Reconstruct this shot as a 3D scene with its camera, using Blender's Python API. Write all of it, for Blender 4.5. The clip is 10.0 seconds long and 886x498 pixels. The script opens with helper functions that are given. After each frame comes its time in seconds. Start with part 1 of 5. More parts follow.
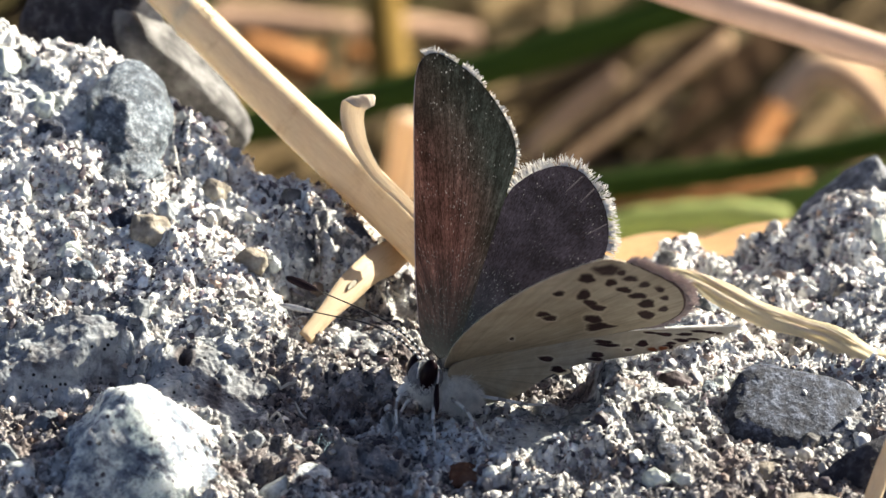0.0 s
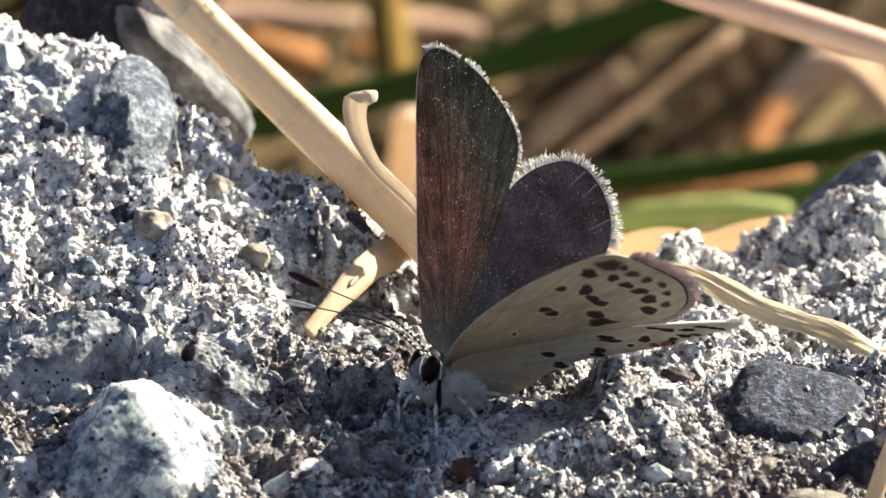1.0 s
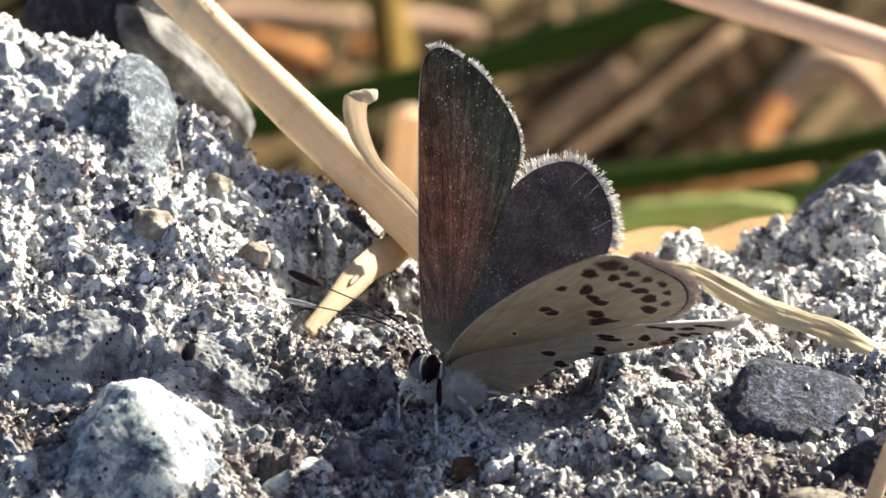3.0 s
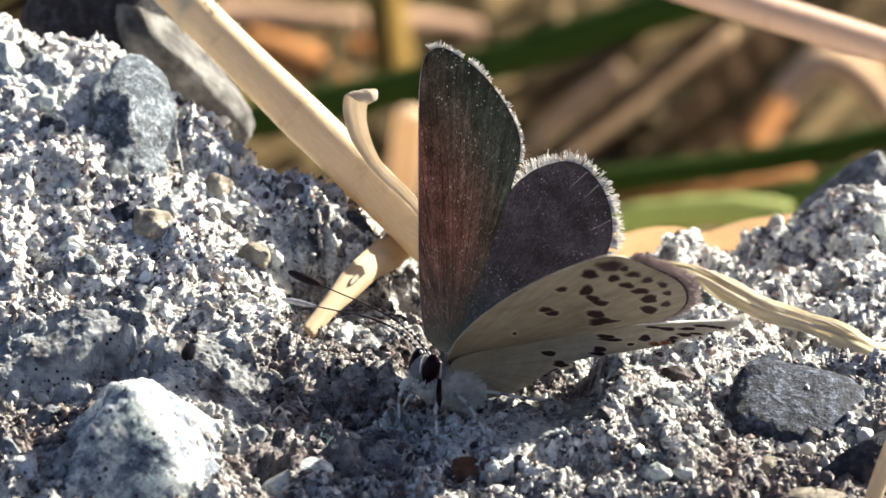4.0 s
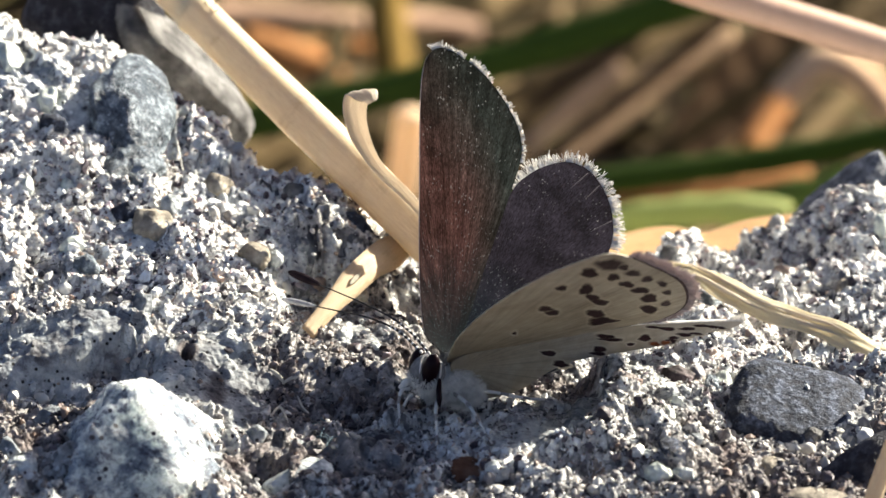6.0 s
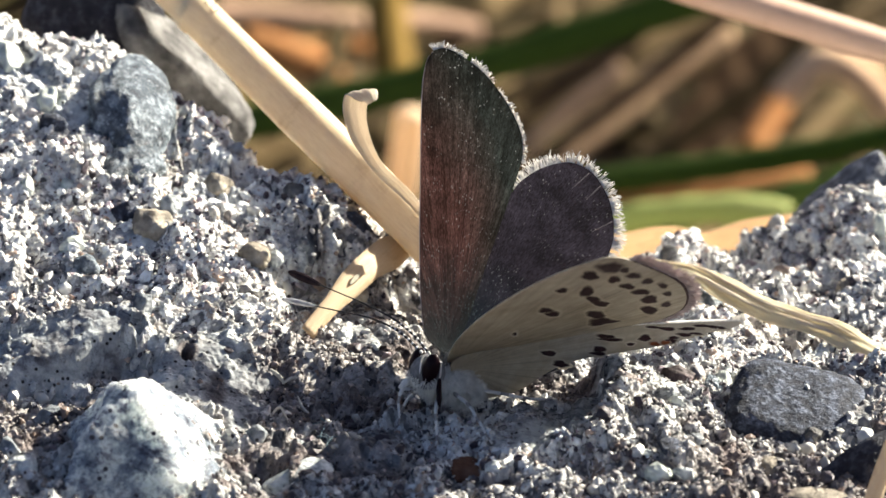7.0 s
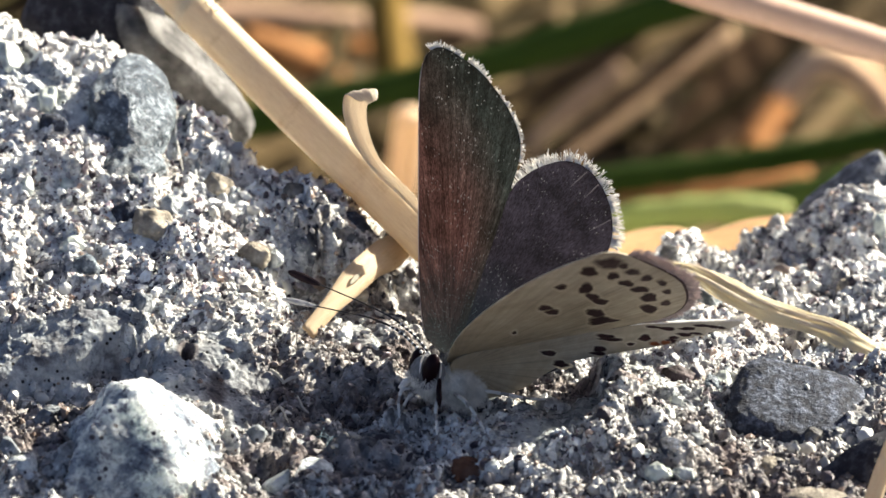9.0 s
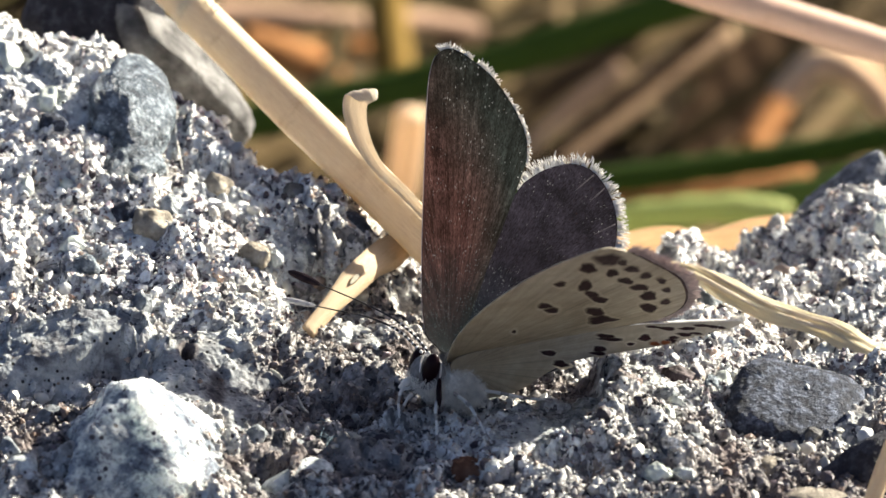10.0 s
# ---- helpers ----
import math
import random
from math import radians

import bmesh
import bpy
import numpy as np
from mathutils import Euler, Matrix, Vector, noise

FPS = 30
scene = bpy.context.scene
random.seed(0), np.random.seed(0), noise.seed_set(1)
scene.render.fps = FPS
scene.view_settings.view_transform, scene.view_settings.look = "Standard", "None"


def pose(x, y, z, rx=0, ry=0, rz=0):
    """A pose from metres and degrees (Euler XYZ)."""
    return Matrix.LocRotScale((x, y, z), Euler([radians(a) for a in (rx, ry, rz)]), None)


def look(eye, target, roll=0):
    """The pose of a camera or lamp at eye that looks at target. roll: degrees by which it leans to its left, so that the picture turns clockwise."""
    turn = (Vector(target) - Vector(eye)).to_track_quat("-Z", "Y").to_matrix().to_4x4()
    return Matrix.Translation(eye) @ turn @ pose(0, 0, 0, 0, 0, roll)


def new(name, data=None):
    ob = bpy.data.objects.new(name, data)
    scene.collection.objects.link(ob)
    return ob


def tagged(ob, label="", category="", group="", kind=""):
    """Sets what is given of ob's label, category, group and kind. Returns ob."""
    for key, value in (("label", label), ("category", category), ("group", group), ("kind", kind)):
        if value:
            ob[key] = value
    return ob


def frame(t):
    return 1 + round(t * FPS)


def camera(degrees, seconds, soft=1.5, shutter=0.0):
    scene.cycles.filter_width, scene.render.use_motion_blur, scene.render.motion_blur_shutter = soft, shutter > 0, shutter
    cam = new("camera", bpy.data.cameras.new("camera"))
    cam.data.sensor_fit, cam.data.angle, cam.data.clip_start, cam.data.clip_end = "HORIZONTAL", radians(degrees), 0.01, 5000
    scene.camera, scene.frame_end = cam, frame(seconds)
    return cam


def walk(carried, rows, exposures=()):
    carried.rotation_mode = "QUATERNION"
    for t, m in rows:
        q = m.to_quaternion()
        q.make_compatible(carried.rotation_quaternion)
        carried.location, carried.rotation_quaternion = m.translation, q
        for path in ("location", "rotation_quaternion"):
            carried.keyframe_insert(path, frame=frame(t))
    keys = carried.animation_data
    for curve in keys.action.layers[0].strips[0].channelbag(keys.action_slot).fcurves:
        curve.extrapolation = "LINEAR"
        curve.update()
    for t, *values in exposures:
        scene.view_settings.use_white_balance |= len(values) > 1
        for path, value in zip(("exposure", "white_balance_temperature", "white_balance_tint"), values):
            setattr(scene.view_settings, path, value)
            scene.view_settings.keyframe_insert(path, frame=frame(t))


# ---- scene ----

MM = 0.001
T_CLOSE = 0.2228  # focus distance, on the butterfly's head and near wing

# ---------------------------------------------------------------- camera
cam = camera(10.7, 10.0, soft=1.5)
cam.data.dof.use_dof = True
cam.data.dof.focus_distance = T_CLOSE
cam.data.dof.aperture_fstop = 98.0
EYE = (0.24 * MM, -201.0 * MM, 89.7 * MM)
walk(cam, [
    (0.0, pose(*EYE, 68.066, 0, -0.033)),
    (0.3, pose(*EYE, 68.062, 0, -0.028)),
    (0.5, pose(*EYE, 68.053, 0, -0.019)),
    (0.8, pose(*EYE, 68.026, 0, -0.006)),
    (1.0, pose(*EYE, 68.013, 0, -0.001)),
    (1.5, pose(*EYE, 68.004, 0, 0.0)),
    (2.5, pose(*EYE, 68.001, 0, 0.0)),
    (6.0, pose(*EYE, 67.999, 0, 0.0)),
    (10.0, pose(*EYE, 67.996, 0, 0.0)),
])

# ---------------------------------------------------------------- light
SUN_EL, SUN_AZ = 28.0, 56.0  # degrees; azimuth from +y towards +x
world = bpy.data.worlds.new("sky")
scene.world = world
world.use_nodes = True
wn = world.node_tree.nodes
sky = wn.new("ShaderNodeTexSky")
sky.sky_type, sky.sun_disc = "NISHITA", False
sky.altitude, sky.air_density, sky.dust_density, sky.ozone_density = 1200.0, 0.4, 4.0, 0.5
sky.sun_elevation, sky.sun_rotation = radians(SUN_EL), radians(SUN_AZ)
world.node_tree.links.new(sky.outputs[0], wn["Background"].inputs[0])
wn["Background"].inputs[1].default_value = 0.064

sun_data = bpy.data.lights.new("sun", "SUN")
sun_data.energy, sun_data.angle, sun_data.color = 4.7, radians(0.55), (1.0, 0.95, 0.81)
sun = new("sun", sun_data)
SUN_WAY = Vector((math.sin(radians(SUN_AZ)) * math.cos(radians(SUN_EL)), math.cos(radians(SUN_AZ)) * math.cos(radians(SUN_EL)), math.sin(radians(SUN_EL))))
sun.matrix_world = look(SUN_WAY * 2, (0, 0, 0))
scene.view_settings.exposure = 1.9


# ---------------------------------------------------------------- materials
class Mat:
    """A node material; short helpers for its nodes."""

    def __init__(self, name, rough=0.8, spec=0.3):
        self.m = bpy.data.materials.new(name)
        self.m.use_nodes = True
        self.t = self.m.node_tree
        self.p = self.t.nodes["Principled BSDF"]
        self.p.inputs["Roughness"].default_value = rough
        self.p.inputs["Specular IOR Level"].default_value = spec

    def node(self, kind, **values):
        n = self.t.nodes.new(kind)
        for k, v in values.items():
            n.inputs[k.replace("_", " ")].default_value = v
        return n

    def link(self, a, b):
        self.t.links.new(a, b)
        return self

    def object_coords(self):
        return self.t.nodes.new("ShaderNodeTexCoord").outputs["Object"]

    def uv(self):
        return self.t.nodes.new("ShaderNodeTexCoord").outputs["UV"]

    def scaled(self, vec, sx, sy, sz):
        n = self.node("ShaderNodeMapping")
        n.inputs["Scale"].default_value = (sx, sy, sz)
        self.link(vec, n.inputs["Vector"])
        return n.outputs[0]

    def noise(self, vec, scale, detail=4.0, rough=0.6):
        n = self.node("ShaderNodeTexNoise", Scale=scale, Detail=detail, Roughness=rough)
        self.link(vec, n.inputs["Vector"])
        return n.outputs["Fac"]

    def cells(self, vec, scale, out="Distance", rand=1.0):
        n = self.node("ShaderNodeTexVoronoi", Scale=scale, Randomness=rand)
        self.link(vec, n.inputs["Vector"])
        return n.outputs[out]

    def ramp(self, fac, stops, mode="LINEAR"):
        n = self.t.nodes.new("ShaderNodeValToRGB")
        n.color_ramp.interpolation = mode
        e = n.color_ramp.elements
        while len(e) < len(stops):
            e.new(0.5)
        for el, (pos, col) in zip(e, stops):
            el.position = pos
            el.color = (col, col, col, 1) if isinstance(col, (int, float)) else (*col, 1)
        self.link(fac, n.inputs[0])
        return n.outputs[0]

    def mix(self, fac, a, b, mode="MIX"):
        n = self.t.nodes.new("ShaderNodeMix")
        n.data_type, n.blend_type = "RGBA", mode
        for sock, v in ((n.inputs[0], fac), (n.inputs[6], a), (n.inputs[7], b)):
            if isinstance(v, (int, float)):
                sock.default_value = v
            elif isinstance(v, tuple):
                sock.default_value = (*v, 1)
            else:
                self.link(v, sock)
        return n.outputs[2]

    def math(self, op, a, b=0.0):
        n = self.t.nodes.new("ShaderNodeMath")
        n.operation = op
        for sock, v in zip(n.inputs, (a, b)):
            if isinstance(v, (int, float)):
                sock.default_value = v
            else:
                self.link(v, sock)
        return n.outputs[0]

    def lit_and_dirtied(self, c):
        """Bleached or dirtied by the mesh's own value, which also carries painted light and shade."""
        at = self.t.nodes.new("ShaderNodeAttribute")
        at.attribute_name = "light_and_dirt"
        dirt_and_shade = self.ramp(at.outputs["Fac"], [(0.35, (0.36, 0.3, 0.29)), (0.95, (0.95, 0.95, 0.95))])
        c = self.mix(1.0, c, dirt_and_shade, "MULTIPLY")
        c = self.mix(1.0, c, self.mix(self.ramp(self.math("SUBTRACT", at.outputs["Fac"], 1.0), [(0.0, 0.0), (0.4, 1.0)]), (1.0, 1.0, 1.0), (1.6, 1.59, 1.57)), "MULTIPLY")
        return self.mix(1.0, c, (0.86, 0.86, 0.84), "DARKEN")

    def colour(self, out):
        if isinstance(out, tuple):
            self.p.inputs["Base Color"].default_value = (*out, 1)
        else:
            self.link(out, self.p.inputs["Base Color"])
        return self

    def bump(self, fac, strength, mm):
        n = self.node("ShaderNodeBump", Strength=strength, Distance=mm * MM)
        self.link(fac, n.inputs["Height"])
        self.link(n.outputs[0], self.p.inputs["Normal"])
        return self

    def translucent(self, share, colour):
        tr = self.t.nodes.new("ShaderNodeBsdfTranslucent")
        if isinstance(colour, tuple):
            tr.inputs[0].default_value = (*colour, 1)
        else:
            self.link(colour, tr.inputs[0])
        mx = self.t.nodes.new("ShaderNodeMixShader")
        mx.inputs[0].default_value = share
        out = self.t.nodes["Material Output"]
        self.link(self.p.outputs[0], mx.inputs[1]).link(tr.outputs[0], mx.inputs[2]).link(mx.outputs[0], out.inputs[0])
        return self


def concrete_material():
    k = Mat("weathered_concrete", 0.9, 0.2)
    o = k.object_coords()
    big = k.noise(o, 160, 3)
    fine = k.noise(o, 1500, 5, 0.7)
    paste = k.ramp(fine, [(0.3, (0.1, 0.095, 0.096)), (0.42, (0.27, 0.26, 0.255)), (0.62, (0.58, 0.57, 0.55))])
    tint = k.ramp(big, [(0.35, (0.86, 0.87, 0.92)), (0.65, (1.0, 0.96, 0.9))])
    paste = k.mix(1.0, paste, tint, "MULTIPLY")
    pits = k.ramp(k.cells(o, 1150), [(0.0, 0.0), (0.14, 0.0), (0.22, 1.0)])
    paste = k.mix(pits, (0.04, 0.036, 0.042), paste)
    pits = k.ramp(k.cells(o, 2300), [(0.0, 0.0), (0.13, 0.0), (0.24, 1.0)])
    paste = k.mix(pits, (0.09, 0.08, 0.085), paste)
    at = k.t.nodes.new("ShaderNodeAttribute")
    at.attribute_name = "tone"
    tone = at.outputs["Fac"]
    rock = k.ramp(tone, [(0.0, (0.07, 0.068, 0.075)), (0.07, (0.19, 0.187, 0.19)), (0.16, (0.36, 0.352, 0.34)), (0.3, (0.56, 0.545, 0.52)), (0.5, (0.74, 0.73, 0.7)), (0.86, (0.42, 0.35, 0.3)), (0.9, (0.82, 0.83, 0.81))], "CONSTANT")
    rock = k.mix(1.0, rock, k.ramp(k.noise(o, 3200, 4), [(0.3, 0.55), (0.7, 1.2)]), "MULTIPLY")
    c = k.mix(k.ramp(k.math("ADD", tone, 0.5), [(0.3, 0.0), (0.45, 1.0)]), paste, rock)
    bare = k.t.nodes.new("ShaderNodeAttribute")
    bare.attribute_name = "paste"
    film = k.mix(1.0, k.ramp(k.noise(o, 620, 6, 0.75), [(0.4, (0.08, 0.085, 0.1)), (0.48, (0.26, 0.285, 0.3)), (0.6, (0.42, 0.45, 0.45))]), pits, "MULTIPLY")
    dots = k.math("MULTIPLY", k.ramp(k.cells(o, 760), [(0.0, 1.0), (0.13, 1.0), (0.19, 0.0)]), k.ramp(k.noise(o, 260, 3), [(0.42, 0.0), (0.5, 1.0)]))
    film = k.mix(dots, film, (0.03, 0.027, 0.032))
    c = k.mix(k.math("MULTIPLY", bare.outputs["Fac"], 0.78), c, film)
    c = k.lit_and_dirtied(c)
    k.colour(c)
    relief = k.math("ADD", k.noise(o, 3600, 5, 0.75), k.cells(o, 3800))
    return k.bump(k.math("MULTIPLY", relief, k.math("SUBTRACT", 1.0, k.math("MULTIPLY", bare.outputs["Fac"], 0.7))), 1.0, 0.2).m


GRAIN_STOPS = [(0.0, (0.04, 0.028, 0.036)), (0.13, (0.1, 0.08, 0.088)), (0.22, (0.24, 0.22, 0.22)), (0.36, (0.46, 0.44, 0.41)), (0.54, (0.68, 0.66, 0.615)), (0.8, (0.36, 0.265, 0.21)), (0.86, (0.3, 0.24, 0.26)), (0.9, (0.8, 0.79, 0.75))]


def grain_material(name, island):
    k = Mat(name, 0.55, 0.5)
    if island:
        r = k.t.nodes.new("ShaderNodeNewGeometry").outputs["Random Per Island"]
    else:
        r = k.t.nodes.new("ShaderNodeObjectInfo").outputs["Random"]
    o = k.object_coords()
    c = k.ramp(r, GRAIN_STOPS, "CONSTANT")
    c = k.mix(1.0, c, k.ramp(k.noise(o, 4000 if island else 2.0, 3), [(0.3, 0.6), (0.7, 1.15)]), "MULTIPLY")
    if island:
        c = k.lit_and_dirtied(c)
    return k.colour(c).bump(k.noise(o, 5000 if island else 2.5, 4), 0.8, 0.08 if island else 80.0).m


def stone_material(name, dark, mid, light, scale=900, speck=0.0, rough=0.75, bump=0.6, pitted=False):
    k = Mat(name, rough, 0.35)
    o = k.object_coords()
    n1, n2 = k.noise(o, scale, 6, 0.7), k.noise(o, scale * 0.5, 3)
    c = k.ramp(n1, [(0.3, dark), (0.5, mid), (0.72, light)])
    c = k.mix(1.0, c, k.ramp(n2, [(0.32, 0.6), (0.5, 1.0), (0.68, 1.25)]), "MULTIPLY")
    if speck:
        c = k.mix(k.ramp(k.cells(o, scale * 1.6), [(0.0, 1.0), (speck, 0.7), (speck * 2, 0.0)]), c, light)
        c = k.mix(k.ramp(k.noise(o, scale * 1.3, 3), [(0.34, 1.0), (0.42, 0.0)]), c, dark)
    if pitted:
        dots = k.math("MULTIPLY", k.ramp(k.cells(o, 1700), [(0.0, 1.0), (0.13, 1.0), (0.2, 0.0)]), k.ramp(k.noise(o, 500, 3), [(0.45, 0.0), (0.55, 1.0)]))
        c = k.mix(dots, c, (0.05, 0.048, 0.055))
    k.colour(c)
    return k.bump(k.math("ADD", n1, k.noise(o, scale * 3, 4, 0.7)), bump, 0.2).m


def quartz_material():
    """Milky stone: white and blue-grey blotches, hairline cracks, dark specks; light soaks into it."""
    k = Mat("white_quartz_boulder", 0.6, 0.4)
    o = k.object_coords()
    big, mid, fine = k.noise(o, 800, 5, 0.65), k.noise(o, 2200, 5, 0.7), k.noise(o, 5000, 4, 0.7)
    c = k.ramp(big, [(0.42, (0.2, 0.23, 0.28)), (0.49, (0.46, 0.5, 0.52)), (0.55, (0.76, 0.79, 0.75))])
    c = k.mix(1.0, c, k.ramp(mid, [(0.38, (0.32, 0.31, 0.36)), (0.46, (0.9, 0.93, 0.93)), (0.6, (1.08, 1.08, 1.04))]), "MULTIPLY")
    c = k.mix(1.0, c, k.ramp(fine, [(0.32, 0.7), (0.5, 1.0), (0.7, 1.12)]), "MULTIPLY")
    crack = k.math("ABSOLUTE", k.math("SUBTRACT", k.noise(o, 420, 6, 0.75), 0.5))
    c = k.mix(k.ramp(crack, [(0.0, 0.65), (0.006, 0.45), (0.012, 0.0)]), c, (0.16, 0.14, 0.16))
    dots = k.math("MULTIPLY", k.ramp(k.cells(o, 1500), [(0.0, 1.0), (0.15, 1.0), (0.22, 0.0)]), k.ramp(k.noise(o, 420, 3), [(0.4, 0.0), (0.47, 1.0)]))
    c = k.mix(dots, c, (0.045, 0.04, 0.05))
    k.colour(k.mix(1.0, c, (0.74, 0.77, 0.75), "DARKEN"))
    k.p.inputs["Subsurface Weight"].default_value = 0.75
    k.p.inputs["Subsurface Radius"].default_value = (1.0, 1.0, 1.0)
    k.p.inputs["Subsurface Scale"].default_value = 3.2 * MM
    return k.bump(k.math("ADD", mid, k.math("MULTIPLY", fine, 0.7)), 1.0, 0.55).m


def straw_material(name, dark, light, rough=0.45, trans=0.0, streak=26, spec=0.45):
    k = Mat(name, rough, spec)
    uv = k.uv()
    s = k.noise(k.scaled(uv, 1.2, streak, 1), 1.0, 4)
    b = k.noise(k.scaled(uv, 0.55, 2.0, 1), 1.0, 4, 0.7)
    c = k.mix(s, dark, light)
    c = k.mix(1.0, c, k.ramp(b, [(0.25, (0.78, 0.72, 0.64)), (0.45, (1.0, 1.0, 1.0)), (1.0, (1.06, 1.04, 1.0))]), "MULTIPLY")
    k.colour(c).bump(s, 0.55, 0.08)
    if trans:
        k.translucent(trans, c)
    return k.m


def wing_upper_material(name, brown, blue, edge, streaky=1.0):
    k = Mat(name, 0.85, 0.015)
    o = k.object_coords()
    sep = k.t.nodes.new("ShaderNodeSeparateXYZ")
    k.link(o, sep.inputs[0])
    x, y = sep.outputs[0], sep.outputs[1]
    ang = k.math("ARCTAN2", y, x)
    rad = k.math("MULTIPLY", k.math("SQRT", k.math("ADD", k.math("MULTIPLY", x, x), k.math("MULTIPLY", y, y))), 1000.0)
    com = k.t.nodes.new("ShaderNodeCombineXYZ")
    k.link(k.math("MULTIPLY", ang, 46.0), com.inputs[0]).link(k.math("MULTIPLY", rad, 0.35), com.inputs[1])
    streak = k.noise(com.outputs[0], 1.0, 5, 0.7)
    gr = k.t.nodes.new("ShaderNodeCombineXYZ")
    k.link(k.math("MULTIPLY", ang, 150.0), gr.inputs[0]).link(k.math("MULTIPLY", rad, 4.0), gr.inputs[1])
    lean = k.math("ADD", k.math("MULTIPLY", ang, 0.64), k.math("MULTIPLY", k.noise(o, 150, 3), 0.3))
    warm = k.ramp(k.math("ADD", lean, k.math("MULTIPLY", rad, -0.028)), [(0.51, 1.0), (0.75, 0.0)])
    c = k.mix(warm, brown, blue)
    c = k.mix(1.0, c, k.ramp(streak, [(0.32, 1 - 0.65 * streaky), (0.5, 1.0), (0.68, 1 + 0.9 * streaky)]), "MULTIPLY")
    c = k.mix(1.0, c, k.ramp(k.noise(gr.outputs[0], 1.0, 3, 0.7), [(0.36, 0.5), (0.5, 1.0), (0.66, 1.7)]), "MULTIPLY")
    c = k.mix(1.0, c, k.ramp(k.math("DIVIDE", rad, 16.0), [(0.0, 0.5), (0.25, 1.0), (0.6, 0.95), (0.95, 0.5)]), "MULTIPLY")
    c = k.mix(1.0, c, k.ramp(k.noise(o, 640, 4, 0.65), [(0.34, 0.55), (0.5, 1.0), (0.68, 1.5)]), "MULTIPLY")
    near = k.ramp(k.math("DIVIDE", rad, 10.0), [(0.12, 1.0), (0.6, 0.0)])
    c = k.mix(k.math("MULTIPLY", near, 0.6), c, edge)
    # glints of the scales, painted into the colour as pale flecks
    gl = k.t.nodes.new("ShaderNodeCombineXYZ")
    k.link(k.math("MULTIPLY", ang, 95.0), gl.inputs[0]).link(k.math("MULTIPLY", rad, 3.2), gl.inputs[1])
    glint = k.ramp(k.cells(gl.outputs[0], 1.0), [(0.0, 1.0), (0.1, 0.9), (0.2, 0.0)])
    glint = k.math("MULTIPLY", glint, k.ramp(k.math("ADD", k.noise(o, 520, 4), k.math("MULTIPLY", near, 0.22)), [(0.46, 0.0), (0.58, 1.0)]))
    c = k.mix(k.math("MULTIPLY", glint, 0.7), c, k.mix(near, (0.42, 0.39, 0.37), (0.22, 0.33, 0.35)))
    return k.colour(c).bump(streak, 0.5, 0.06).translucent(0.1, (0.05, 0.02, 0.01)).m


def under_scales(k):
    """The tan of the underside, with faint streaks and veins; returns its colour."""
    o = k.object_coords()
    sep = k.t.nodes.new("ShaderNodeSeparateXYZ")
    k.link(o, sep.inputs[0])
    x, y = sep.outputs[0], sep.outputs[1]
    com = k.t.nodes.new("ShaderNodeCombineXYZ")
    k.link(k.math("MULTIPLY", k.math("ARCTAN2", y, x), 30.0), com.inputs[0]).link(k.math("MULTIPLY", x, 120.0), com.inputs[1])
    streak = k.noise(com.outputs[0], 1.0, 4)
    c = k.ramp(k.noise(o, 260, 4), [(0.32, (0.29, 0.25, 0.19)), (0.5, (0.38, 0.335, 0.26)), (0.68, (0.46, 0.415, 0.335))])
    out = k.math("MULTIPLY", k.math("SQRT", k.math("ADD", k.math("MULTIPLY", x, x), k.math("MULTIPLY", y, y))), 70.0)
    c = k.mix(1.0, c, k.ramp(out, [(0.1, (0.82, 0.78, 0.7)), (0.6, (0.98, 0.97, 0.95)), (0.95, (1.18, 1.2, 1.24))]), "MULTIPLY")
    c = k.mix(1.0, c, k.ramp(streak, [(0.3, 0.8), (0.6, 1.08)]), "MULTIPLY")
    c = k.mix(1.0, c, k.ramp(k.noise(o, 1400, 4, 0.7), [(0.35, 0.88), (0.65, 1.08)]), "MULTIPLY")
    vein = k.math("ABSOLUTE", k.math("SUBTRACT", k.math("FRACT", k.math("MULTIPLY", k.math("ARCTAN2", y, x), 4.6)), 0.5))
    return k.mix(1.0, c, k.ramp(vein, [(0.0, 0.8), (0.03, 0.9), (0.07, 1.0)]), "MULTIPLY")


def wing_under_material():
    k = Mat("wing_underside", 0.7, 0.25)
    c = under_scales(k)
    return k.colour(c).bump(k.noise(k.object_coords(), 5000, 2), 0.3, 0.04).translucent(0.22, c).m


def spot_material(name, colour, start, vary=0.4):
    """Scales of another colour that thin out into the tan towards the rim."""
    k = Mat(name, 0.8, 0.1)
    o = k.object_coords()
    c = k.mix(1.0, colour, k.ramp(k.noise(o, 2500, 4), [(0.3, 1 - vary), (0.7, 1 + vary)]), "MULTIPLY")
    at = k.t.nodes.new("ShaderNodeAttribute")
    at.attribute_name = "fade"
    thin = k.math("ADD", at.outputs["Fac"], k.math("MULTIPLY", k.math("SUBTRACT", k.noise(o, 3500, 3), 0.5), 0.5))
    c = k.mix(k.ramp(thin, [(start, 0.0), (1.0, 1.0)]), c, under_scales(k))
    return k.colour(c).translucent(0.15, c).m


def plain(name, colour, rough=0.6, spec=0.3, vary=0.25, scale=2500, trans=0.0):
    k = Mat(name, rough, spec)
    n = k.noise(k.object_coords(), scale, 4)
    c = k.mix(1.0, colour, k.ramp(n, [(0.3, 1 - vary), (0.7, 1 + vary)]), "MULTIPLY")
    k.colour(c)
    if trans:
        k.translucent(trans, c)
    return k.m


